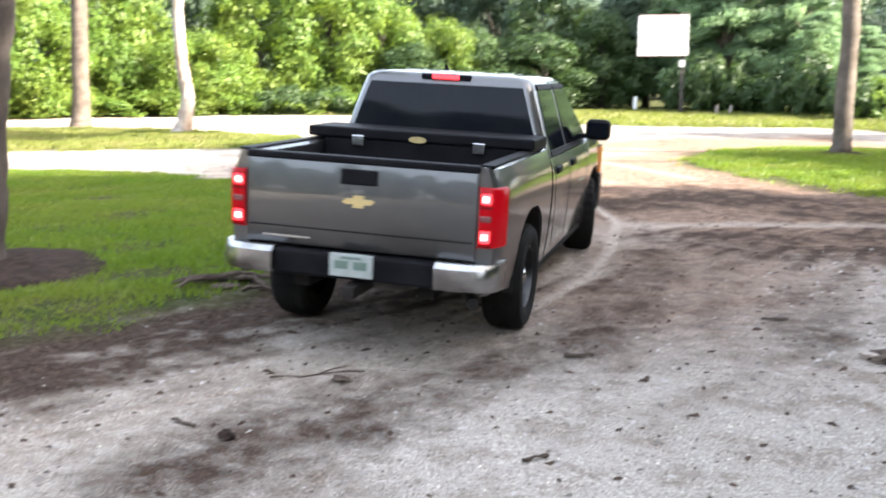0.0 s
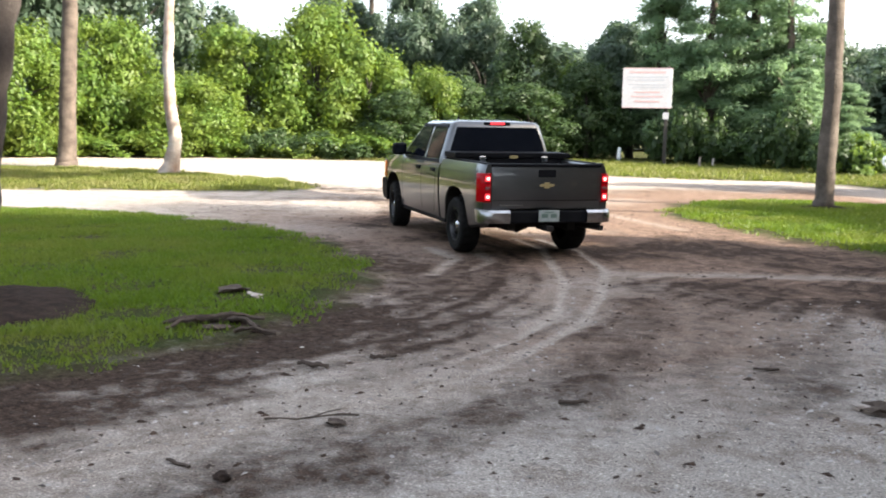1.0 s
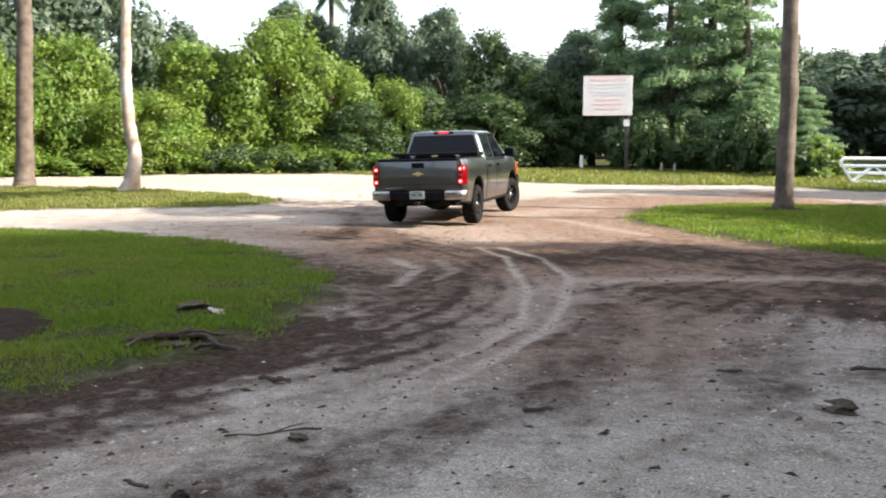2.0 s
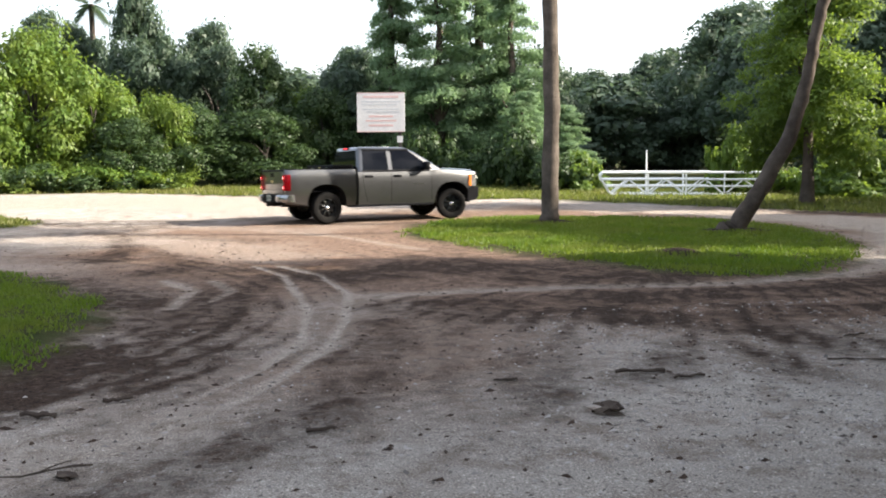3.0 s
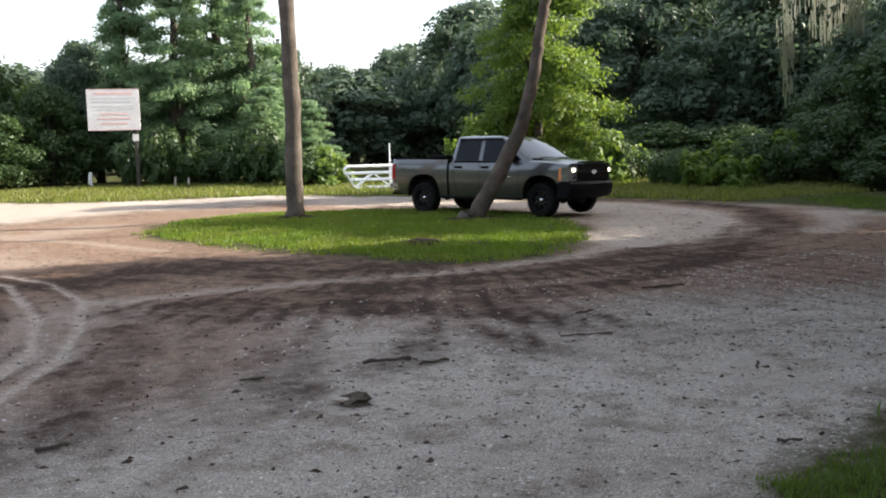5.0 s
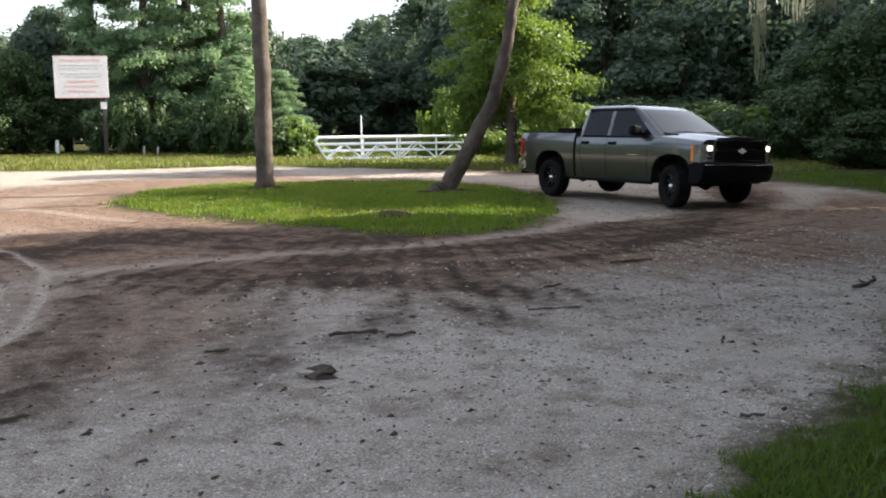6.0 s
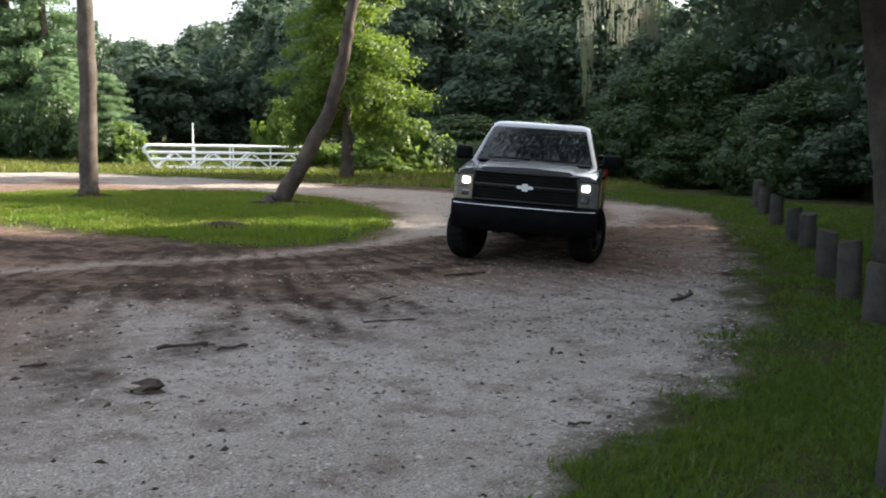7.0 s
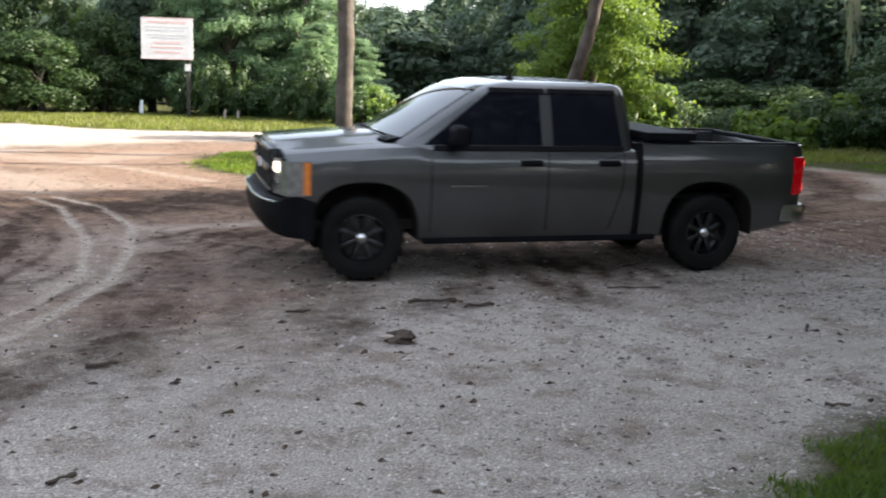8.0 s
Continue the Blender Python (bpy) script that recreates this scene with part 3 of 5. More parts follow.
def body_ring(y):
    """Half section of fenders and hood at a station, mirrored into a ring."""
    if y <= 1.30:
        low = 0.035 * min(1.0, max(0.0, (1.30 - y) / 0.14))      # the sill under the side glass sits lower than the hood
        half = [(x, z - low * max(0.0, z - 1.0) / 0.31) for z, x in SIDE]
        half += [(0.90, 1.335 - low), (0.6, 1.345 - low), (0.3, 1.35 - low), (0.0, 1.35 - low)]
    else:
        u = (y - 1.30) / 1.38
        drop, tuck = 0.085 * u ** 1.6, 1 - 0.035 * u ** 3
        half = [(x * tuck, z + (0.10 * u if z < 0.7 else 0) if z < 1.0 else z - drop * (z - 1.0) / 0.31) for z, x in SIDE]
        half += [(0.87 * tuck, 1.345 - drop), (0.66 * tuck, 1.352 - drop), (0.60 * tuck, 1.385 - drop), (0.0, 1.405 - drop)]
    return half


def full_ring(y, half, k=1.0, dy=None):
    pts = [(x * k, z) for x, z in half] + [(-x * k, z) for x, z in reversed(half[:-1])]
    return [Vector((x, y if dy is None else y + dy(x), z)) for x, z in pts]


def cab_ring(z, yb, yf, hw):
    bow = 0.09
    r, pts = 0.10, []
    for cx, cy, a0 in ((hw - r, yf - bow - r, 0), (-hw + r, yf - bow - r, 90), (-hw + r, yb + r, 180), (hw - r, yb + r, 270)):
        pts += [[cx + r * math.cos(radians(a0 + 30 * k)), cy + r * math.sin(radians(a0 + 30 * k))] for k in range(4)]
        if a0 == 0:
            pts += [[x, yf - bow] for x in (hw * 0.5, 0.0, -hw * 0.5)]
    for q in pts:
        if q[1] > yb + 0.5:
            q[1] += bow * max(0.0, 1 - (q[0] / hw) ** 2)
    return [Vector((q[0], q[1], z)) for q in pts]


def strip_pane(bm, zs, lo, hi, place, n=6, depth=0.006):
    """A pane over a curved wall: rows at heights zs, from lo(z) to hi(z), placed by place(u, z)."""
    grid = [[bm.verts.new(place(lo(z) + (hi(z) - lo(z)) * k / n, z)) for k in range(n + 1)] for z in zs]
    for a, b in zip(grid, grid[1:]):
        for i in range(n):
            bm.faces.new((a[i], a[i + 1], b[i + 1], b[i]))
    return bm


def solidify(bm, t):
    bmesh.ops.recalc_face_normals(bm, faces=bm.faces)
    bmesh.ops.solidify(bm, geom=bm.faces[:], thickness=t)
    return bm


def tapered(z0, a0, z1, a1):
    return lambda z: a0 + (a1 - a0) * (z - z0) / (z1 - z0)


def make_wheel(name, truck, side, y):
    """Wheel in its own space, outer face towards +x; an empty that spins, with tyre and rim."""
    wheel = new(name)
    wheel.parent = truck
    R, w = TYRE_R, 0.145
    prof = [(-w + 0.02, 0.235), (-w, 0.27), (-w - 0.008, 0.32), (-w, R - 0.035), (-w + 0.035, R - 0.008), (-0.05, R - 0.004), (0.05, R - 0.004), (w - 0.035, R - 0.008), (w, R - 0.035), (w + 0.008, 0.32), (w, 0.27), (w - 0.02, 0.235)]
    bm = lathe(bmesh.new(), prof, 72)
    for v in bm.verts:                                    # tread lugs
        rad = math.hypot(v.co.y, v.co.z)
        if rad > R - 0.03:
            k = round(math.atan2(v.co.z, v.co.y) / (2 * math.pi) * 72)
            low = (k + (1 if v.co.x > 0 else 0)) % 3 == 0
            f = (rad + (-0.016 if low else 0.006)) / rad
            v.co.y, v.co.z = v.co.y * f, v.co.z * f
    part("tyre", bm, "rubber", wheel, "muddy black off-road tyre", smooth=25)
    bm = lathe(bmesh.new(), [(-0.09, 0.232), (0.10, 0.238), (0.125, 0.245), (0.128, 0.232), (0.10, 0.222), (0.02, 0.214), (0.0, 0.19), (-0.01, 0.02)], 36)
    rim = part("rim", bm, "rim", wheel, "dark metal rim", smooth=35)
    for k in range(8):
        b2 = boxed(0.0, 0.075, -0.028, 0.028, 0.05, 0.222, 0.012)
        bmesh.ops.transform(b2, matrix=Matrix.Rotation(2 * math.pi * k / 8, 4, "X"), verts=b2.verts)
        part("spoke", b2, "rim", rim, smooth=30)
    bm = lathe(bmesh.new(), [(0.0, 0.068), (0.085, 0.062), (0.105, 0.05), (0.118, 0.026), (0.12, 0.001)], 20)
    part("hub_cap", bm, "chrome", rim, "bright hub cap", smooth=40)
    return wheel


def bowtie(w, h):
    """A wide flat badge outline."""
    return [(-w, -0.2 * h), (-0.75 * w, -0.45 * h), (-0.30 * w, -0.45 * h), (-0.36 * w, -h), (0.30 * w, -h), (0.36 * w, -0.45 * h), (0.75 * w, -0.45 * h), (w, 0.2 * h),
            (0.75 * w, 0.45 * h), (0.30 * w, 0.45 * h), (0.36 * w, h), (-0.30 * w, h), (-0.36 * w, 0.45 * h), (-0.75 * w, 0.45 * h)]


def build_truck():
    truck = tagged(new("pickup_truck"), "grey crew-cab pickup truck with black off-road tyres, driving on dirt", "truck")
    cutters = [arch_cutter(AXLE, 0.50, 1.3), arch_cutter(AXLE, -1.3, -0.50), arch_cutter(-AXLE, 0.50, 1.3), arch_cutter(-AXLE, -1.3, -0.50)]
    # lower cab, fenders and hood
    bm = bmesh.new()
    ys = [-0.955, -0.94, -0.4, 0.2, 0.8, 1.10, 1.16, 1.23, 1.30, 1.34, 1.5, 1.75, 2.0, 2.2, 2.35, 2.48, 2.57, 2.63]
    rings = [full_ring(y, body_ring(y)) for y in ys]
    rings.append(full_ring(2.655, body_ring(2.63), 0.985, lambda x: 0.0))
    bow = lambda x: -0.10 * (x / 0.95) ** 2
    rings = [[Vector((p.x, p.y + (bow(p.x) * max(0, (p.y - 1.5) / 1.15)), p.z)) for p in r] for r in rings]
    loft(bm, rings)
    bmesh.ops.recalc_face_normals(bm, faces=bm.faces)
    body = carved(part("body", bm, "paint", truck), cutters[:2])
    # hood shut lines, cowl
    for s in (-1, 1):
        part("shut_line", boxed(s * 0.625 - 0.004, s * 0.625 + 0.004, 1.25, 2.45, 1.20, 1.215), "trim", body)
    bm = strip_pane(bmesh.new(), [0, 1], lambda z: -0.82, lambda z: 0.82, lambda x, z: Vector((x, 1.43 + 0.17 * z + 0.08 * (1 - (x / 0.9) ** 2), 1.366 + 0.03 * (1 - z))), 12)
    part("cowl", solidify(bm, 0.012), "trim", body)
    for x0 in (-0.62, 0.05):
        b2 = bmesh.new()
        tube(b2, [(x0, 1.57, 1.405), (x0 + 0.3, 1.60, 1.41), (x0 + 0.6, 1.58, 1.405)], [0.010, 0.012, 0.006], 6)
        part("wiper", b2, "trim", body)
    # greenhouse
    bm = bmesh.new()
    loft(bm, [cab_ring(*r) for r in CAB])
    bmesh.ops.recalc_face_normals(bm, faces=bm.faces)
    cab = part("cab", bm, "paint", truck, smooth=40)
    yb, yf, hw = (lambda z: table(CAB, 1, z)), (lambda z: table(CAB, 2, z)), (lambda z: table(CAB, 3, z))
    zs = [1.375, 1.45, 1.53, 1.60, 1.67, 1.74, 1.80, 1.852]
    bm = strip_pane(bmesh.new(), zs, lambda z: -hw(z) + 0.075, lambda z: hw(z) - 0.075, lambda x, z: Vector((x, yf(z) - 0.09 + 0.09 * (1 - (x / hw(z)) ** 2) + 0.012, z)), 14)
    part("windshield", solidify(bm, 0.006), "glass", cab, "tinted windshield", smooth=40)
    zr = [1.36, 1.47, 1.54, 1.60, 1.68, 1.75, 1.842]
    bm = strip_pane(bmesh.new(), zr, lambda z: -hw(z) + 0.085, lambda z: hw(z) - 0.085, lambda x, z: Vector((x, yb(z) - 0.010, z)), 6)
    part("rear_window", solidify(bm, 0.006), "dark_glass", cab, "dark tinted rear window", smooth=40)
    zw = [1.335, 1.38, 1.45, 1.53, 1.60, 1.67, 1.74, 1.80, 1.865]
    for s in (-1, 1):
        front = strip_pane(bmesh.new(), zw, lambda z: 0.055, tapered(1.335, 1.25, 1.865, 0.54), lambda y, z: Vector((s * (hw(z) + 0.008), y, z)))
        part("side_window", solidify(front, 0.006), "dark_glass", cab, "dark tinted side window", smooth=40)
        rear = strip_pane(bmesh.new(), zw, tapered(1.335, -0.80, 1.865, -0.745), lambda z: -0.065, lambda y, z: Vector((s * (hw(z) + 0.008), y, z)))
        part("side_window", solidify(rear, 0.006), "dark_glass", cab, "dark tinted side window", smooth=40)
        for y0, y1 in ((0.0, 0.58), (-0.76, -0.03)):        # rain visors
            v = strip_pane(bmesh.new(), [1.835, 1.878], lambda z: y0, lambda z: y1, lambda y, z: Vector((s * (hw(z) + (0.022 if z < 1.85 else 0.010)), y, z)))
            part("visor", solidify(v, 0.006), "trim", cab)
        for yy in (1.18, -0.01, -0.82):                      # door shut lines
            v = strip_pane(bmesh.new(), [0.50, 0.56, 0.72, 0.88, 1.0, 1.04, 1.12, 1.22, 1.30], lambda z: yy - 0.006 + (0.28 * max(0, 0.95 - z) if yy < -0.5 else 0), lambda z: yy + 0.006 + (0.28 * max(0, 0.95 - z) if yy < -0.5 else 0), lambda y, z: Vector((s * (body_x(z) + 0.002), y, z - 0.035 * max(0.0, z - 1.0) / 0.31)), 1)
            part("door_gap", solidify(v, 0.003), "trim", body)
        v = strip_pane(bmesh.new(), [1.285, 1.328], lambda z: -0.82, lambda z: 1.16, lambda y, z: Vector((s * (np.interp(z, [1.285, 1.328], [0.944, 0.922]) + 0.008), y, z)), 2)
        part("belt_strip", solidify(v, 0.008), "trim", body)
        for yy in (0.17, -0.66):
            part("door_handle", boxed(s * 0.985 - 0.022, s * 0.985 + 0.022, yy - 0.115, yy + 0.115, 1.135, 1.195, 0.014), "trim", body, "black door handle", smooth=30)
        part("side_badge", boxed(s * 0.995 - 0.006, s * 0.995 + 0.006, 0.62, 0.98, 0.935, 0.95, 0.003), "chrome", body)
        m = boxed(s * 1.105 - 0.125, s * 1.105 + 0.125, 0.88, 1.04, 1.325, 1.535, 0.06, 4)
        mir = part("mirror", m, "trim", truck, "black door mirror", smooth=40)
        part("mirror_glass", boxed(s * 1.105 - 0.095, s * 1.105 + 0.095, 0.872, 0.882, 1.36, 1.50), "dark_glass", mir)
        part("mirror_arm", boxed(s * 0.955 - 0.07, s * 0.955 + 0.07, 0.92, 1.02, 1.335, 1.385, 0.012), "trim", mir)
        part("rocker", boxed(s * 0.90 - 0.05, s * 0.90 + 0.05, -1.24, 1.24, 0.375, 0.44, 0.015), "trim", body)
    for x0 in (-0.42, -0.14, 0.14, 0.42):                   # roof ribs
        part("roof_rib", boxed(x0 - 0.035, x0 + 0.035, -0.62, 0.16, 1.928, 1.951, 0.008), "paint", cab, smooth=30)
    part("roof_antenna", boxed(-0.32, -0.28, 0.16, 0.25, 1.925, 1.965, 0.012), "trim", cab, "black antenna foot")
    stop = part("stop_lamp", boxed(-0.22, 0.22, -0.895, -0.83, 1.876, 1.926, 0.012), "trim", cab, "high brake lamp")
    part("stop_lens", boxed(-0.12, 0.12, -0.905, -0.888, 1.884, 1.918, 0.006), "brake", stop, "lit red lens")
    b2 = bmesh.new()
    tube(b2, [(-0.30, 0.22, 1.92), (-0.30, 0.20, 1.965), (-0.30, 0.17, 2.01)], [0.03, 0.022, 0.008], 8)
    part("antenna", b2, "trim", cab, "short roof antenna")
    # bed
    bed = part("bed", boxed(-0.80, 0.80, -2.88, -1.03, 0.78, 0.83, 0.01), "trim", truck, "black bed liner")
    for s in (-1, 1):
        prof = [(x, z) for z, x in SIDE] + [(0.935, 1.355), (0.90, 1.37), (0.83, 1.37), (0.80, 1.345), (0.80, 0.50), (0.86, 0.405)]
        bm = bmesh.new()
        rg = []
        for y, k in ((-2.925, 0.944), (-2.90, 0.962), (-2.85, 0.980), (-2.78, 0.993), (-2.6, 1.0), (-2.3, 1.0), (-1.6, 1.0), (-1.03, 1.0)):
            rg.append([Vector((s * (x * k if x > 0.87 else x), y, z + (0.10 * max(0, (-2.2 - y) / 0.7) if z < 0.6 else 0))) for x, z in prof])
        loft(bm, rg)
        bmesh.ops.recalc_face_normals(bm, faces=bm.faces)
        carved(part("bed_side", bm, "paint", bed), [cutters[3] if s < 0 else cutters[2]])
        part("bed_rail", boxed(s * 0.865 - 0.045, s * 0.865 + 0.045, -2.90, -1.05, 1.368, 1.382, 0.005), "trim", bed)
    part("bed_front", boxed(-0.80, 0.80, -1.075, -1.03, 0.80, 1.36, 0.01), "paint", bed)
    part("cab_gap", boxed(-0.90, 0.90, -1.03, -0.955, 0.5, 1.28), "under", truck)
    gate = part("tailgate", boxed(-0.825, 0.825, -2.945, -2.875, 0.735, 1.335, 0.018), "paint", truck, smooth=30)
    part("gate_cap", boxed(-0.83, 0.83, -2.955, -2.86, 1.325, 1.375, 0.014), "trim", gate, "black tailgate cap")
    part("gate_handle", boxed(-0.135, 0.135, -2.952, -2.93, 1.185, 1.295, 0.012), "trim", gate, "black tailgate handle")
    bm = panel(bmesh.new(), [(x, -2.950, 1.075 + z) for x, z in bowtie(0.118, 0.042)], 0.006, (0, -1, 0))
    part("badge", bm, "gold", gate, "gold badge")
    part("gate_crease", boxed(-0.80, 0.80, -2.949, -2.94, 0.86, 0.868), "trim", gate)
    part("lettering", boxed(-0.70, -0.35, -2.950, -2.94, 0.790, 0.802), "chrome", gate)
    for s in (-1, 1):
        bm = bmesh.new()
        plan = [(0.838, -2.956), (0.885, -2.960), (0.925, -2.950), (0.957, -2.920), (0.982, -2.865), (0.999, -2.80), (0.94, -2.78), (0.86, -2.86)]
        loft(bm, [[Vector((s * (x - t), y + t * 0.6, z)) for x, y in plan] for z, t in ((0.840, 0.012), (0.855, 0.0), (1.04, -0.002), (1.225, 0.0), (1.240, 0.012))])
        bmesh.ops.recalc_face_normals(bm, faces=bm.faces)
        lamp = part("tail_lamp", bm, "red", truck, "red tail lamp wrapped round the corner", smooth=50)
        for z0, h in ((0.915, 0.042), (1.165, 0.036)):
            part("lamp_glow", boxed(s * 0.885 - 0.034, s * 0.885 + 0.034, -2.966, -2.940, z0 - h, z0 + h, 0.009, 3), "brake", lamp, "lit brake lamp")
            part("lamp_core", boxed(s * 0.882 - 0.022, s * 0.882 + 0.022, -2.970, -2.95, z0 - 0.020, z0 + 0.020, 0.006), "core", lamp, "bright bulb behind the lens")
            part("lens_rib", boxed(s * 0.884 - 0.042, s * 0.884 + 0.042, -2.963, -2.940, z0 - h - 0.026, z0 - h - 0.016), "dark_red", lamp)
        part("reversing_lens", boxed(s * 0.885 - 0.038, s * 0.885 + 0.038, -2.965, -2.94, 1.012, 1.056, 0.008), "smoke", lamp, "dim reversing lens")
    rear = part("rear_bumper", boxed(-0.60, 0.60, -3.02, -2.86, 0.545, 0.72, 0.02), "trim", truck, "black step bumper with chrome ends")
    for s in (-1, 1):
        bm = bmesh.new()
        rg = []
        for x, y0 in ((0.58, -3.055), (0.66, -3.06), (0.80, -3.05), (0.92, -3.01), (0.985, -2.93), (1.0, -2.78)):
            rg.append([Vector((s * x, y0, 0.555)), Vector((s * x, y0 - 0.015, 0.60)), Vector((s * x, y0 - 0.015, 0.70)), Vector((s * x, y0 + 0.02, 0.735)), Vector((s * x * 0.97, y0 + 0.09, 0.735)), Vector((s * x * 0.97, y0 + 0.09, 0.555))])
        loft(bm, rg)
        bmesh.ops.recalc_face_normals(bm, faces=bm.faces)
        part("bumper_end", bm, "dull_chrome", rear, "chrome bumper end", smooth=40)
    plate = part("number_plate", boxed(-0.155, 0.155, -3.062, -3.045, 0.575, 0.735, 0.006), "plate", rear, "pale number plate with green bars")
    part("plate_bar", boxed(-0.115, -0.02, -3.066, -3.06, 0.63, 0.685), "ink", plate)
    part("plate_bar", boxed(0.02, 0.115, -3.066, -3.06, 0.63, 0.685), "ink", plate)
    part("plate_bar", boxed(-0.07, 0.07, -3.066, -3.06, 0.70, 0.715), "ink", plate)
    part("tow_hitch", boxed(-0.05, 0.05, -3.12, -2.7, 0.44, 0.52, 0.01), "under", truck)
    b2 = bmesh.new()
    tube(b2, [(0.62, -2.2, 0.46), (0.70, -2.6, 0.47), (0.84, -3.0, 0.47)], [0.035, 0.035, 0.04], 10)
    part("exhaust", b2, "under", truck)
    # tool box across the bed
    tool = part("tool_box", boxed(-0.80, 0.80, -1.62, -1.10, 1.12, 1.385, 0.012), "trim", truck, "black metal tool box across the bed")
    part("lid", boxed(-0.935, 0.935, -1.64, -1.09, 1.39, 1.475, 0.016), "trim", tool)
    for x0 in (-0.50, 0.50):
        part("latch", boxed(x0 - 0.05, x0 + 0.05, -1.655, -1.635, 1.33, 1.42, 0.008), "chrome", tool)
    bm = panel(bmesh.new(), [(0.075 * math.cos(a), -1.643, 1.41 + 0.026 * math.sin(a)) for a in (k * math.pi / 8 for k in range(16))], 0.004, (0, -1, 0))
    part("badge", bm, "gold", tool, "oval brown badge")
    # front
    grille = part("grille", boxed(-0.685, 0.685, 2.50, 2.650, 0.855, 1.245, 0.02), "trim", truck, "black grille with a broad bar")
    part("grille_bar", boxed(-0.68, 0.68, 2.63, 2.690, 1.030, 1.098, 0.016), "gloss_black", grille, smooth=30)
    part("grille_rim", boxed(-0.70, 0.70, 2.60, 2.680, 1.222, 1.262, 0.014), "gloss_black", grille, smooth=30)
    part("grille_rim", boxed(-0.69, 0.69, 2.60, 2.680, 0.850, 0.884, 0.012), "gloss_black", grille, smooth=30)
    for x0 in (-0.692, 0.692):
        part("grille_cheek", boxed(x0 - 0.018, x0 + 0.018, 2.56, 2.662, 0.86, 1.24, 0.010), "gloss_black", grille, smooth=30)
    for k in range(9):
        z0 = 0.875 + 0.04 * k
        if not 1.02 < z0 < 1.10:
            part("grille_slat", boxed(-0.66, 0.66, 2.645, 2.666, z0, z0 + 0.012), "under", grille)
    bm = panel(bmesh.new(), [(x, 2.690, 1.064 + z) for x, z in bowtie(0.12, 0.05)], 0.006, (0, 1, 0))
    part("badge", bm, "badge", grille, "bright badge")
    for s in (-1, 1):
        rg = []
        bm = bmesh.new()
        for x, y in ((0.705, 2.630), (0.80, 2.608), (0.90, 2.582), (0.962, 2.545), (0.984, 2.47), (0.988, 2.345)):
            rg.append([Vector((s * (x + 0.006 * (x > 0.95)), y + 0.012, 0.855)), Vector((s * (x + 0.006 * (x > 0.95)), y + 0.012, 1.185 - 0.012 * (x > 0.9))), Vector((s * (x - 0.08), y - 0.08, 1.18)), Vector((s * (x - 0.08), y - 0.08, 0.855))])
        loft(bm, rg)
        bmesh.ops.recalc_face_normals(bm, faces=bm.faces)
        lamp = part("headlight", bm, "lens", truck, "clear headlight, lit", smooth=40)
        part("lamp_glow", boxed(s * 0.795 - 0.065, s * 0.795 + 0.065, 2.55, 2.640, 1.055, 1.16, 0.03), "head", lamp, "lit headlamp")
        bm = bmesh.new()
        loft(bm, [[Vector((s * (x + 0.012), y, 0.865)), Vector((s * (x + 0.012), y, 1.165)), Vector((s * (x - 0.03), y, 1.165)), Vector((s * (x - 0.03), y, 0.865))] for x, y in ((0.987, 2.395), (0.987, 2.365), (0.987, 2.335))])
        bmesh.ops.recalc_face_normals(bm, faces=bm.faces)
        part("side_marker", bm, "amber", lamp, "amber side marker")
        part("lens_divider", boxed(s * 0.80 - 0.085, s * 0.80 + 0.085, 2.56, 2.636, 1.018, 1.030), "reflector", lamp)
        part("lower_lamp", boxed(s * 0.795 - 0.065, s * 0.795 + 0.065, 2.55, 2.634, 0.90, 0.99, 0.025), "reflector", lamp, "unlit lower lamp")
        part("bezel", boxed(s * 0.82 - 0.115, s * 0.82 + 0.115, 2.50, 2.60, 1.176, 1.196, 0.006), "gloss_black", lamp)
    bm = bmesh.new()
    prof = [(2.60, 0.845), (2.72, 0.835), (2.755, 0.80), (2.765, 0.70), (2.735, 0.56), (2.66, 0.47), (2.45, 0.44), (2.45, 0.80)]
    rg = []
    for x in (-0.985, -0.96, -0.90, -0.75, -0.45, 0, 0.45, 0.75, 0.90, 0.96, 0.985):
        back = 0.16 * (abs(x) / 0.985) ** 4
        rg.append([Vector((x, y - back + (0.03 if y > 2.6 else 0), z)) for y, z in prof])
    loft(bm, rg)
    bmesh.ops.recalc_face_normals(bm, faces=bm.faces)
    bump = part("front_bumper", bm, "trim", truck, "black front bumper", smooth=35)
    for z0 in (0.800,):
        bm = bmesh.new()
        tube(bm, [(x, 2.792 - (0.0 if z0 > 0.7 else 0.02) - 0.16 * (abs(x) / 0.985) ** 4, z0) for x in (-0.95, -0.85, -0.7, -0.4, 0, 0.4, 0.7, 0.85, 0.95)], [0.012 if z0 > 0.7 else 0.006] * 9, 6)
        part("bumper_strip", bm, "dull_chrome", bump, "dull bright strip", smooth=50)
    # underside
    part("frame_rail", boxed(-0.52, -0.40, -2.8, 2.5, 0.42, 0.56, 0.01), "under", truck)
    part("frame_rail", boxed(0.40, 0.52, -2.8, 2.5, 0.42, 0.56, 0.01), "under", truck)
    part("floor_pan", boxed(-0.80, 0.80, -0.95, 2.5, 0.50, 0.60, 0.01), "under", truck)
    part("bed_floor", boxed(-0.60, 0.60, -2.8, -1.0, 0.58, 0.74, 0.01), "under", truck)
    for y in (AXLE, -AXLE):
        bm = bmesh.new()
        tube(bm, [(-0.80, y, TYRE_R), (-0.2, y, TYRE_R), (0.0, y, TYRE_R), (0.2, y, TYRE_R), (0.80, y, TYRE_R)], [0.045, 0.05, 0.13, 0.05, 0.045], 10)
        part("axle", bm, "under", truck, smooth=40)
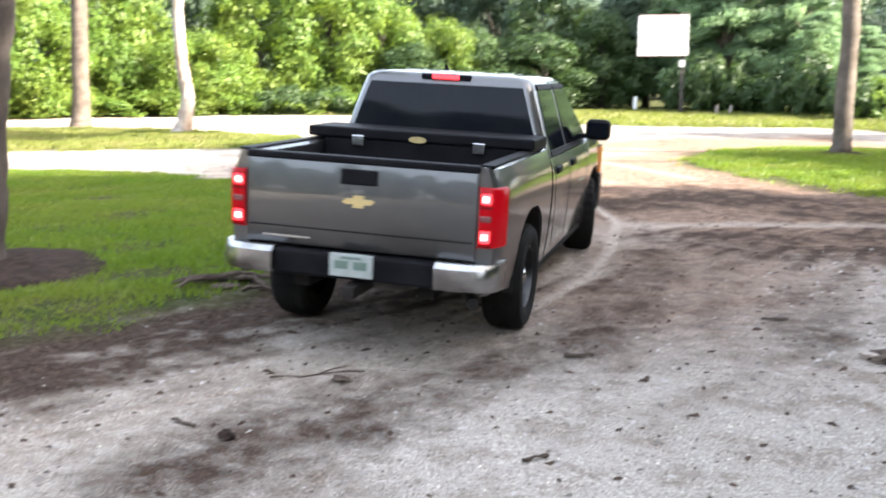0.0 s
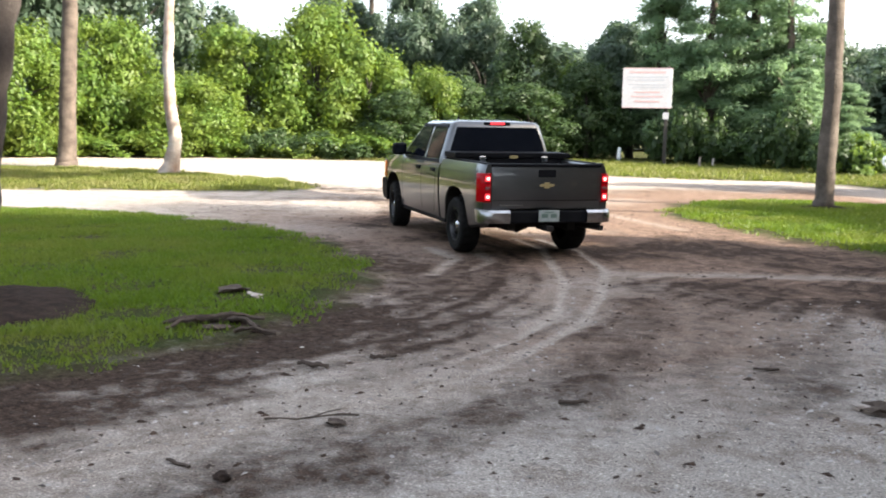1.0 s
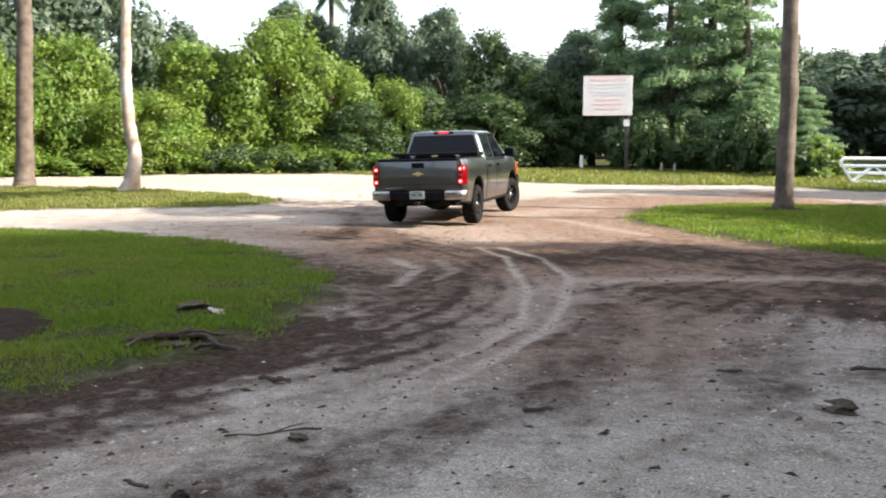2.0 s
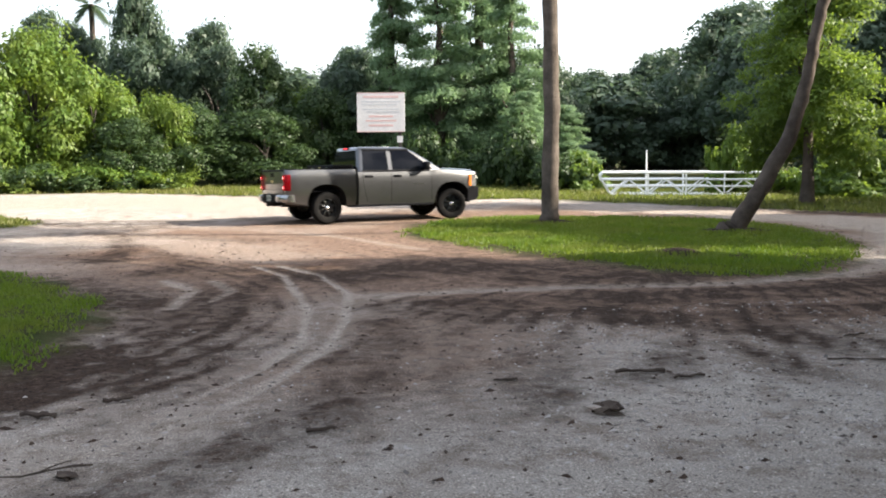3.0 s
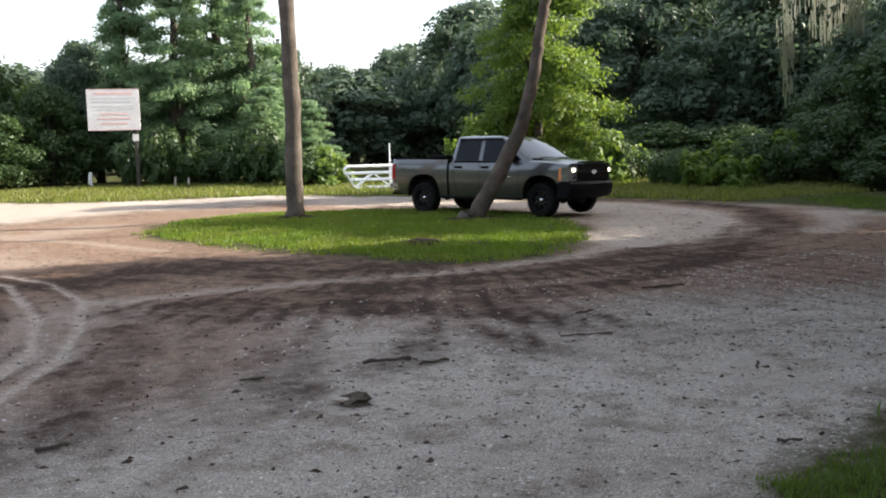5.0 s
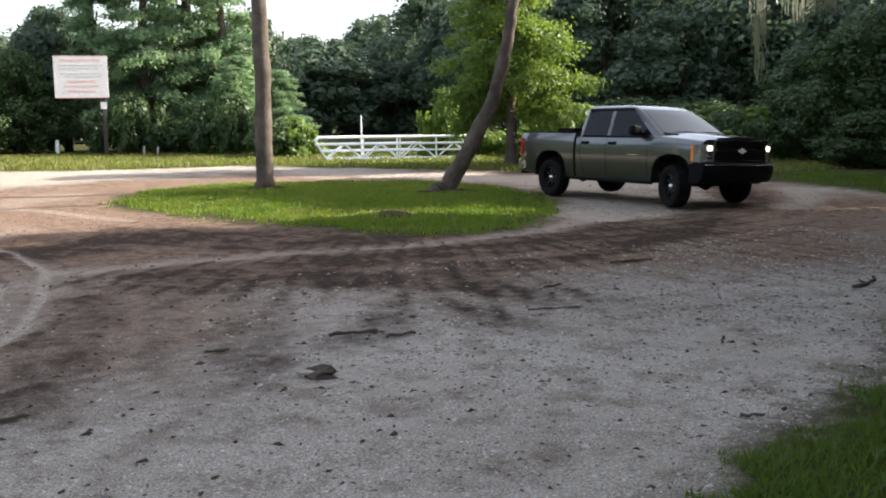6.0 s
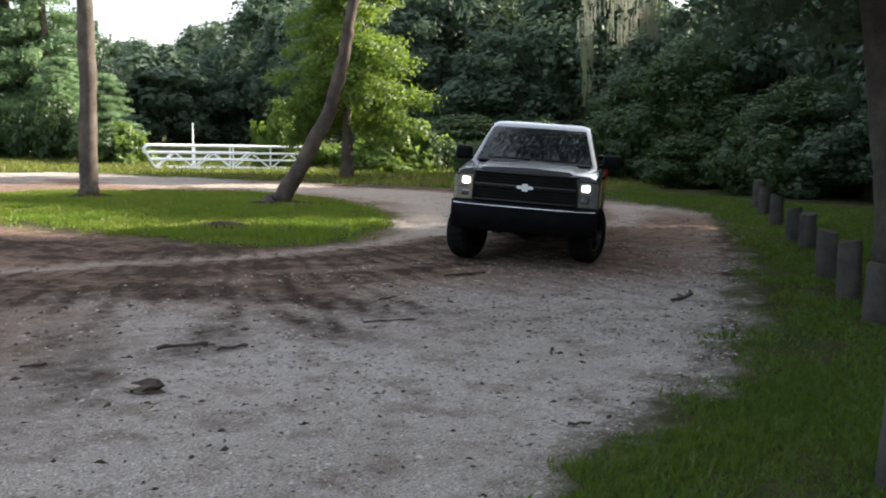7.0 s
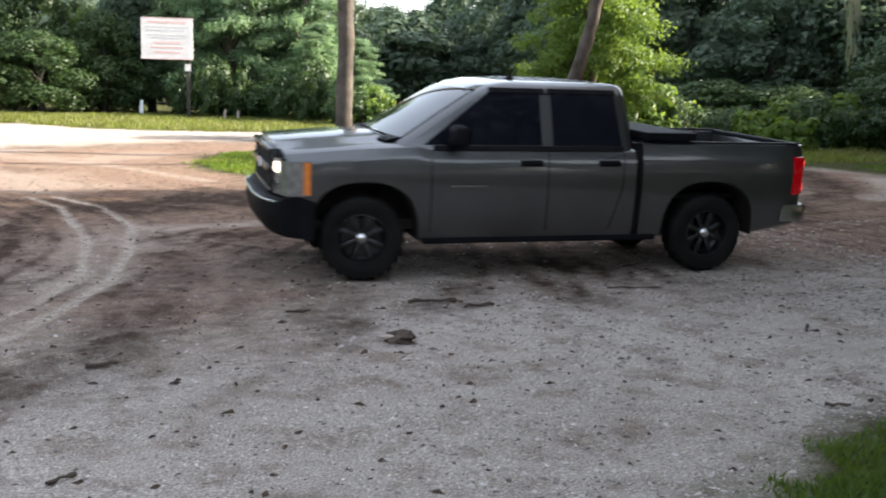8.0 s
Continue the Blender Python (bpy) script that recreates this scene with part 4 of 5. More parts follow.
    for y in (AXLE, -AXLE):
        for s in (-1, 1):
            ring = []
            for k in range(21):
                a = math.pi * k / 20
                c, sn = math.cos(a), math.sin(a)
                ring.append((0.527 * math.copysign(abs(c) ** 0.8, c), 0.42 + 0.557 * abs(sn) ** 0.75))
            bm = bmesh.new()
            loft(bm, [[Vector((s * x, y + a, b)) for a, b in ring] for x in (0.52, 0.970)], caps=False, closed=False)
            bm.faces.new([bm.verts.new((s * 0.525, y + a, b)) for a, b in ring])
            part("wheel_well", solidify(bm, 0.008), "under", truck)
    wheels = {}
    for nm, s, y in (("fr", 1, AXLE), ("fl", -1, AXLE), ("rr", 1, -AXLE), ("rl", -1, -AXLE)):
        wheels[nm] = (make_wheel("wheel", truck, s, y), s, y)
    for c in cutters:
        bpy.data.objects.remove(c)
    return truck, wheels


TRUCK, WHEELS = build_truck()

# ---- trees ----
def leaf_cloud(r, centres, radii, n, size, squash=0.8, flat=0.35, long=1.5, droop=0.0):
    """Leaf blades on and inside lobes: corners of pointed blades, three to a leaf."""
    w = radii ** 2
    pick = r.choice(len(centres), n, p=w / w.sum())
    d = r.normal(size=(n, 3))
    d /= np.linalg.norm(d, axis=1)[:, None]
    rad = radii[pick] * (0.35 + 0.7 * r.rand(n) ** 0.5 + 0.22 * r.normal(size=n))
    pos = centres[pick] + d * rad[:, None] * np.array([1, 1, squash])
    pos[:, 2] -= droop * r.rand(n) ** 2
    nrm = d * 1.0 + r.normal(size=(n, 3)) * 0.36 + np.array([0, 0, flat])
    nrm /= np.linalg.norm(nrm, axis=1)[:, None]
    t = np.cross(nrm, r.normal(size=(n, 3)))
    t /= np.linalg.norm(t, axis=1)[:, None] + 1e-9
    b = np.cross(nrm, t)
    s = size * r.uniform(0.5, 1.25, n)[:, None]
    v = np.stack([pos - t * s * long * 0.4 - b * s * 0.48, pos - t * s * long * 0.4 + b * s * 0.48, pos + t * s * long * 0.6], 1)
    return v


def crown_shape(kind, r, H, R):
    """Lobes of a crown for a tree H high and R wide."""
    c, q = [], []
    if kind in ("cypress", "feathery"):          # tiers of drooping sprays round one stem, ragged at the rim
        low, slim = (0.10, 0.66) if kind == "cypress" else (0.24, 0.40)
        for k in range(90):
            u = r.rand() ** 0.85
            a, reach = r.uniform(0, 6.283), R * r.uniform(0.45, 1.08)
            if kind == "feathery":
                reach *= 0.55 + 0.45 * math.sin(math.pi * min(1.0, 0.12 + 0.8 * u))
            reach *= 1 - slim * u
            for f in (0.35, 0.62, 0.85, 1.0):
                c.append((reach * f * math.cos(a), reach * f * math.sin(a), H * (low + (0.98 - low) * u) - 0.22 * reach * f * f))
                q.append(R * r.uniform(0.09, 0.20) * (1.25 - 0.45 * u))
    elif kind == "shrub":
        for k in range(34):
            a, rr = r.uniform(0, 6.283), R * r.rand() ** 0.6 * 0.85
            c.append((rr * math.cos(a), rr * math.sin(a), H * r.uniform(0.1, 0.8) * (1 - 0.45 * (rr / R) ** 2))), q.append(min(R, H) * r.uniform(0.14, 0.30))
    elif kind == "vine":                         # a rounded mantle of creepers over the whole tree
        for k in range(70):
            a, u = r.uniform(0, 6.283), r.rand()
            rr = R * math.sqrt(max(0.03, 1.0 - 0.92 * u ** 2.2)) * r.uniform(0.45, 1.0)
            c.append((rr * math.cos(a), rr * math.sin(a), H * (0.06 + 0.84 * u)))
            q.append(R * r.choice([0.13, 0.2, 0.3]) * r.uniform(0.8, 1.2))
    else:
        for k in range(84):
            a, u = r.uniform(0, 6.283), r.uniform(0.26, 0.97)
            rr = R * math.sin(math.pi * min(0.95, 0.22 + 0.75 * u)) * r.uniform(0.45, 1.05)
            c.append((rr * math.cos(a), rr * math.sin(a), H * u)), q.append(R * r.choice([0.11, 0.17, 0.28]) * r.uniform(0.8, 1.2))
    return np.array(c), np.array(q)


def make_tree(kind, seed, H, R, n, size, leaf, bark, label, category="tree"):
    r = np.random.RandomState(seed)
    rnd = random.Random(seed)
    tree = tagged(new("shrub" if kind == "shrub" else "tree"), label, category)
    c, q = crown_shape(kind, r, H, R)
    airy = kind in ("cypress", "feathery")
    v = leaf_cloud(r, c, q, n, size, 0.55 if airy else 0.85, 0.5 if airy else 0.3, 1.9 if airy else 1.5, 0.25 if airy else 0.0)
    keep = v[:, :, 2].min(1) > 0.02
    v = v[keep].reshape(-1, 3)
    sheet_mesh("crown", v, np.arange(len(v)).reshape(-1, 3), leaf, tree)
    if kind != "shrub":
        bm = bmesh.new()
        top, r0 = H * (0.92 if kind == "cypress" else 0.62), 0.022 * H + 0.04
        pts = [(rnd.uniform(-0.02, 0.02) * H * (k / 5), rnd.uniform(-0.02, 0.02) * H * (k / 5), top * k / 5 - 0.05) for k in range(6)]
        tube(bm, pts, [r0 * 1.4, r0, r0 * 0.85, r0 * 0.7, r0 * 0.5, r0 * 0.25], 8, 0.08, rnd)
        part("trunk", bm, bark, tree, smooth=60)
        for k in range(6 if kind != "cypress" else 8):
            j = rnd.randrange(len(c))
            tip = Vector(c[j]) * 0.9
            z0 = max(0.15 * H, min(top * 0.9, tip.z * 0.6))
            b2 = bmesh.new()
            tube(b2, [(0, 0, z0), (tip.x * 0.5, tip.y * 0.5, (z0 + tip.z) / 2 + 0.05 * H), tuple(tip)], [r0 * 0.4, r0 * 0.28, r0 * 0.10], 6)
            part("limb", b2, bark, tree, smooth=60)
    else:
        for k in range(5):
            j = rnd.randrange(len(c))
            b2 = bmesh.new()
            tube(b2, [(0.12 * math.cos(k * 1.3), 0.12 * math.sin(k * 1.3), -0.05), (c[j][0] * 0.5, c[j][1] * 0.5, c[j][2] * 0.55), tuple(c[j])], [0.035, 0.026, 0.012], 5)
            part("stem", b2, bark, tree, smooth=60)
    return tree


def put(ob, x, y, scale=1.0, turn=0.0, tall=1.0, z=-0.03):
    m = Matrix.Translation((x, y, z)) @ Matrix.Rotation(turn, 4, "Z") @ Matrix.Diagonal((scale, scale, scale * tall, 1))
    return m


KINDS = {  # variants: kind, height, radius, leaves, leaf size, leaf, bark, label
    "vine": ("vine", 7.0, 3.6, 24000, 0.165, "leaf_sun", "darkbark", "broad tree smothered in bright green vines"),
    "vine2": ("vine", 7.0, 4.2, 24000, 0.17, "leaf_sun", "darkbark", "bushy sunlit tree hung with creepers"),
    "dark": ("broad", 9.0, 4.0, 15000, 0.22, "leaf_dark", "darkbark", "dark green broad-leaved tree at the wood's edge"),
    "dark2": ("vine", 9.0, 3.6, 15000, 0.22, "leaf_dark", "darkbark", "dense dark tree of the wood's edge"),
    # same shape as dark2, with understory shade in the leaf colour
    "deep": ("vine", 9.0, 3.6, 18000, 0.19, "leaf_deep_shade", "darkbark", "deep green tree, the wood's shade toned into its leaves"),
    "cyp": ("cypress", 12.0, 3.4, 40000, 0.115, "leaf_cyp", "bark", "feathery light green cypress on the verge"),
    "cyp2": ("cypress", 12.0, 2.8, 36000, 0.11, "leaf_cyp", "bark", "tall feathery cypress with drooping sprays"),
    "lime": ("feathery", 9.0, 3.6, 42000, 0.105, "leaf_lime", "bark", "small tree with backlit yellow-green leaves"),
    "shrub": ("shrub", 1.8, 1.9, 6000, 0.12, "leaf_sun", "bark", "low leafy green shrub along the verge"),
    # same shape as shrub, with understory shade in the leaf colour
    "shrub2": ("shrub", 1.8, 1.9, 6000, 0.12, "leaf_deep_shade", "bark", "low dark green shrub, shade toned into its leaves"),
    "shrub3": ("shrub", 1.8, 1.9, 4200, 0.20, "leaf_lime", "bark", "fresh green bush beside the gangway"),
    "back": ("broad", 9.0, 4.0, 5000, 0.42, "leaf_dark", "darkbark", "tall dark tree added out of view to the surrounding wood"),
    "back2": ("vine", 9.0, 4.0, 5000, 0.42, "leaf_dark", "darkbark", "dense dark tree of the surrounding wood"),
}

TREES = [  # kind, x, y, height, radius
    ('vine', -23.6, 44.0, 10.1, 3.7),
    ('dark', -24.4, 50.4, 14.7, 4.1),
    ('vine2', -19.9, 45.8, 6.0, 3.1),
    ('dark2', -22.0, 53.6, 13.1, 4.2),
    ('vine', -16.8, 49.1, 7.4, 2.9),
    ('dark', -18.2, 57.1, 13.9, 4.1),
    ('vine2', -12.7, 48.3, 4.0, 2.8),
    ('dark2', -14.1, 60.3, 9.5, 3.5),
    ('vine', -10.6, 52.9, 7.4, 3.5),
    ('vine2', -7.0, 53.5, 8.0, 3.6),
    ('vine', -4.2, 52.8, 6.4, 2.8),
    ('dark', -8.2, 65.7, 10.2, 2.4),
    ('dark2', -1.3, 61.9, 9.7, 2.6),
    ('vine2', -0.9, 51.9, 4.7, 1.9),
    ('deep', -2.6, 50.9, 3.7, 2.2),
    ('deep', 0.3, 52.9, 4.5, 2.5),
    ('dark', 2.0, 59.9, 7.8, 2.7),
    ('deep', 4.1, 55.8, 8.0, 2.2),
    ('vine', 6.5, 57.5, 6.0, 1.8),
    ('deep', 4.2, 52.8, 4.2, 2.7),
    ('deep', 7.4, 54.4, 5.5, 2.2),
    ('dark', 9.7, 59.1, 7.8, 2.9),
    ('shrub', -22.7, 44.5, 0.6, 2.1),
    ('shrub', -21.1, 45.3, 0.6, 2.1),
    ('shrub', -19.5, 46.0, 0.6, 2.1),
    ('shrub', -17.7, 46.7, 0.8, 2.1),
    ('shrub', -16.0, 47.3, 0.6, 2.1),
    ('shrub', -14.1, 47.9, 0.6, 2.1),
    ('shrub', -12.2, 48.4, 0.6, 2.1),
    ('shrub', -10.2, 48.9, 0.7, 2.1),
    ('shrub', -8.2, 49.3, 0.8, 2.1),
    ('shrub', -6.1, 49.6, 1.0, 2.1),
    ('shrub', -4.0, 49.8, 0.6, 2.1),
    ('shrub', -1.9, 49.9, 0.6, 2.1),
    ('shrub2', -8.6, 48.7, 1.0, 2.1),
    ('shrub2', -6.5, 49.0, 0.7, 2.1),
    ('shrub2', -4.2, 49.2, 0.9, 2.1),
    ('shrub2', -2.0, 49.4, 1.1, 2.1),
    ('dark2', 10.2, 57.1, 8.4, 2.8),
    ('cyp2', 11.3, 54.8, 13.0, 2.7),
    ('cyp', 13.3, 52.3, 11.1, 3.6),
    ('cyp2', 15.9, 53.7, 13.8, 3.3),
    ('cyp', 16.7, 50.3, 10.9, 3.0),
    ('dark2', 19.0, 52.7, 8.3, 2.7),
    ('cyp', 15.9, 46.4, 4.7, 1.9),
    ('cyp', 16.8, 42.8, 3.9, 1.7),
    ('shrub3', 16.5, 40.8, 2.2, 1.2),
    ('shrub2', 11.8, 49.6, 2.4, 2.2),
    ('shrub2', 14.3, 48.9, 2.5, 2.3),
    ('shrub2', 15.5, 45.4, 2.3, 1.9),
    ('shrub2', 15.9, 41.0, 1.5, 1.4),
    ('dark', 36.2, 87.8, 8.7, 4.3),
    ('dark2', 37.4, 84.0, 9.9, 4.4),
    ('dark', 42.3, 86.2, 10.4, 4.6),
    ('dark2', 42.7, 79.2, 12.4, 4.8),
    ('dark2', 35.4, 76.2, 6.7, 4.0),
    ('dark2', 37.7, 72.8, 6.7, 3.9),
    ('dark2', 39.8, 69.4, 7.3, 4.1),
    ('dark', 42.5, 72.4, 13.0, 5.7),
    ('dark2', 41.8, 65.8, 13.2, 5.7),
    ('dark', 39.9, 57.5, 12.6, 5.5),
    ('dark2', 39.2, 53.1, 8.7, 3.7),
    ('lime', 19.5, 28.5, 7.65, 2.95),
    ('shrub3', 21.0, 35.7, 2.2, 1.0),
    ('shrub3', 22.7, 35.6, 2.0, 1.1),
    ('shrub3', 24.2, 33.2, 1.6, 1.2),
    ('shrub3', 25.1, 32.6, 1.8, 1.4),
    ('shrub2', 25.8, 32.0, 1.4, 1.5),
    ('shrub3', 23.9, 32.2, 1.2, 1.2),
    ('dark', 34.4, 46.8, 11.9, 5.2),
    ('dark2', 34.4, 41.7, 10.0, 4.0),
    ('dark', 37.4, 41.8, 10.0, 5.4),
    ('dark2', 34.8, 36.0, 7.2, 3.7),
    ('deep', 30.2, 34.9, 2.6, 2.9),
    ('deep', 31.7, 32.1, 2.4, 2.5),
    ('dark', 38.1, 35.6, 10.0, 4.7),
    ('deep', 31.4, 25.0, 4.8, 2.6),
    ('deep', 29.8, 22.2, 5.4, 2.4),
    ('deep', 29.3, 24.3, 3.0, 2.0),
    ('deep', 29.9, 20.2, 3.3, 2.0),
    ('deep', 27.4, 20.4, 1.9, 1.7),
    ('dark', 33.7, 21.8, 7.6, 3.4),
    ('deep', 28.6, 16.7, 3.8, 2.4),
    ('shrub2', 26.3, 16.6, 1.6, 1.7),
    ('shrub3', 25.2, 25.8, 2.1, 1.5),
    ('shrub2', 26.7, 25.7, 1.5, 1.5),
    ('shrub3', 28.0, 25.8, 1.6, 1.3),
    ('shrub2', 25.5, 28.2, 1.2, 1.3),
]
for a in range(15):                     # the wood goes on behind and to the right: unseen trees added to block the sun
    TREES.append(("dark" if a < 2 else "back" if a % 2 else "back2", 24.0 + 3.0 * (a % 3), 6.0 - 2.4 * a, 18.0 + (a * 37 % 5) * 0.6, 4.8))
# right-hand trees, some out of view, added to shade that side
for x, y, h in ((31, 12, 12.0), (34.5, 17, 12.5), (33.5, 15.0, 14.0), (37.5, 22, 10.5), (38, 12, 16.0), (45, 38, 9.8), (50, 35, 9.8), (43, 45, 10.5), (40, 33, 8.6), (44.5, 40.5, 8.5), (18, 3.2, 13.0), (21.5, 6.2, 14.0)):
    TREES.append(("dark", x, y, h, 4.6))
for x, y, h in ((33, 15, 7.5), (37, 19, 8.0), (29.5, 10, 7.0), (34, 24.5, 7.5), (28, 7, 7.0)):
    TREES.append(("dark2", x, y, h, 3.6))
# unseen ring behind the camera, added to close off the low sky
for a in range(16):
    an = radians(150 + a * 10)
    TREES.append(("back" if a % 2 else "back2", 38 * math.sin(an), 38 * math.cos(an) + 4, 9.0 + (a * 13 % 4), 4.8))
for a in range(17):                     # deeper rows of the far wood
    an = radians(-34 + a * 3.6)
    TREES.append(("back2", 78 * math.sin(an), 78 * math.cos(an), 6.5 + (a * 29 % 7) * 0.35, 4.8))
for a in range(6):
    TREES.append(("vine" if a % 2 else "back", -26.0 - (a % 2) * 3, 40.0 - 7.0 * a, 8.5, 4.4))


for x, y, h, rad in ((-2.4, 64.0, 11.6, 2.7), (-6.3, 66.0, 9.6, 2.4), (1.6, 63.0, 9.4, 2.8)):
    TREES.append(("dark", x, y, h, rad))
TREES.append(("dark2", -5.8, 69.8, 10.4, 2.2))
TREES.append(("dark2", -6.7, 67.7, 9.2, 2.0))
for x, y in ((29.2, 15.6), (30.0, 17.3), (27.7, 14.2)):
    TREES.append(("dark2", x, y, 3.6, 2.4))


def build_trees():
    first, rnd = {}, random.Random(5)
    for kind, x, y, h, rad in TREES:
        shape, H, R, n, size, leaf, bark, label = KINDS[kind]
        if shape == "shrub":
            h = max(h, 1.1) * rnd.uniform(0.8, 1.5)
            rad *= rnd.uniform(0.9, 1.35)
        s, tall = rad / R, (h / H) / (rad / R)
        if kind not in first:
            first[kind] = make_tree(shape, len(first) + 3, H, R, n, size, leaf, bark, label, "shrub" if shape == "shrub" else "tree")
            if shape == "shrub":
                first[kind]["group"] = "shrubs along the verge"
            else:
                first[kind]["group"] = "trees round the lot"
            first[kind].matrix_basis = put(None, x, y, s, rnd.uniform(0, 6.28), tall)
        else:
            first_scale = first[kind].scale.copy()
            first[kind].scale = (1, 1, 1)
            c = copy_thing(first[kind], put(None, x, y, s, rnd.uniform(0, 6.28), tall))
            first[kind].scale = first_scale
            bpy.context.view_layer.update()


build_trees()

# ---- trunks ----
def bark_trunk(name, pts, radii, bark, label, seed, seg=14):
    rnd = random.Random(seed)
    tree = tagged(new(name), label, "tree")
    bm = bmesh.new()
    P, Rr = [], []
    n = (len(pts) - 1) * 6
    for k in range(n + 1):
        u = k / n * (len(pts) - 1)
        i = min(int(u), len(pts) - 2)
        f = u - i
        P.append(Vector(pts[i]).lerp(Vector(pts[i + 1]), f) + Vector((rnd.uniform(-1, 1), rnd.uniform(-1, 1), 0)) * 0.012)
        Rr.append((radii[i] * (1 - f) + radii[i + 1] * f) * rnd.uniform(0.96, 1.05))
    tube(bm, P, Rr, seg, 0.06, rnd)
    part("trunk", bm, bark, tree, smooth=60)
    return tree


def add_crown(tree, lobes, n, size, leaf, seed, limbs=None, bark="bark"):
    r = np.random.RandomState(seed)
    c, q = np.array([l[:3] for l in lobes], float), np.array([l[3] for l in lobes], float)
    v = leaf_cloud(r, c, q, n, size).reshape(-1, 3)
    sheet_mesh("crown", v, np.arange(len(v)).reshape(-1, 3), leaf, tree)
    for a, b, r0 in limbs or []:
        bm = bmesh.new()
        mid = Vector(a).lerp(Vector(b), 0.5) + Vector((0, 0, 0.2))
        tube(bm, [a, tuple(mid), b], [r0, r0 * 0.75, r0 * 0.4], 8)
        part("limb", bm, bark, tree, smooth=60)


def high_lobes(x, y, z, rad, n, seed):
    rnd = random.Random(seed)
    return [(x + rnd.uniform(-rad, rad), y + rnd.uniform(-rad, rad), z + rnd.uniform(-0.3, 1.2) * rad * 0.5, rad * rnd.uniform(0.3, 0.5)) for _ in range(n)]


t = bark_trunk("tree", [(8.99, 24.05, -0.05), (8.97, 24.03, 0.25), (9.01, 24.01, 2.9), (8.93, 23.98, 6.0), (8.87, 23.95, 10.5)], [0.31, 0.225, 0.20, 0.19, 0.165], "palmbark", "straight bare weathered trunk standing on the grass island", 1)
add_crown(t, high_lobes(8.87, 23.95, 11.0, 2.2, 9, 31), 2500, 0.3, "leaf_dark", 32)
t = bark_trunk("tree", [(11.84, 20.28, -0.05), (12.03, 20.18, 0.15), (12.49, 19.88, 1.10), (12.92, 19.60, 2.10), (13.19, 19.43, 3.32), (13.29, 19.33, 4.2), (13.45, 19.25, 5.2), (13.69, 19.03, 8.5)], [0.32, 0.21, 0.178, 0.158, 0.138, 0.128, 0.122, 0.11], "bark", "leaning crooked trunk rising from the grass island", 2)
add_crown(t, high_lobes(13.79, 18.83, 9.2, 2.0, 8, 33), 2000, 0.3, "leaf_dark", 34)
t = bark_trunk("tree", [(-9.20, 32.70, -0.05), (-9.07, 32.70, 0.35), (-8.95, 32.74, 1.2), (-9.10, 32.70, 2.2), (-9.15, 32.70, 3.6), (-9.08, 32.70, 5.3), (-8.95, 32.70, 9.0)], [0.40, 0.26, 0.21, 0.19, 0.17, 0.15, 0.12], "palebark", "slender pale trunk with flaking brown bark on the strip", 3)
add_crown(t, high_lobes(-8.95, 32.70, 9.6, 2.0, 8, 35), 2000, 0.3, "leaf_dark", 36)
t = bark_trunk("tree", [(-14.35, 37.55, -0.05), (-14.33, 37.55, 0.4), (-14.23, 37.55, 2.75), (-14.09, 37.58, 5.6), (-13.95, 37.60, 10.0)], [0.44, 0.33, 0.30, 0.28, 0.24], "bark", "straight brown pine trunk on the grass strip", 4)
add_crown(t, high_lobes(-13.95, 37.60, 11.0, 2.4, 9, 37), 2500, 0.3, "leaf_dark", 38)
t = bark_trunk("tree", [(-4.80, 9.72, -0.05), (-4.79, 9.72, 0.18), (-4.72, 9.73, 0.9), (-4.59, 9.76, 1.95), (-4.42, 9.80, 3.2), (-4.26, 9.84, 7.0)], [0.30, 0.225, 0.205, 0.19, 0.185, 0.15], "darkbark", "rough dark trunk in a ring of mulch", 5, 18)
add_crown(t, high_lobes(-4.26, 9.84, 8.0, 2.2, 9, 39), 3000, 0.26, "leaf_dark", 40)
t = bark_trunk("tree", [(11.14, 5.26, -0.05), (11.11, 5.28, 0.25), (11.09, 5.33, 1.20), (10.99, 5.46, 2.20), (10.84, 5.61, 3.40), (10.79, 5.71, 5.50)], [0.42, 0.31, 0.27, 0.26, 0.22, 0.15], "darkbark", "dark spreading oak beside the timber posts", 6, 18)
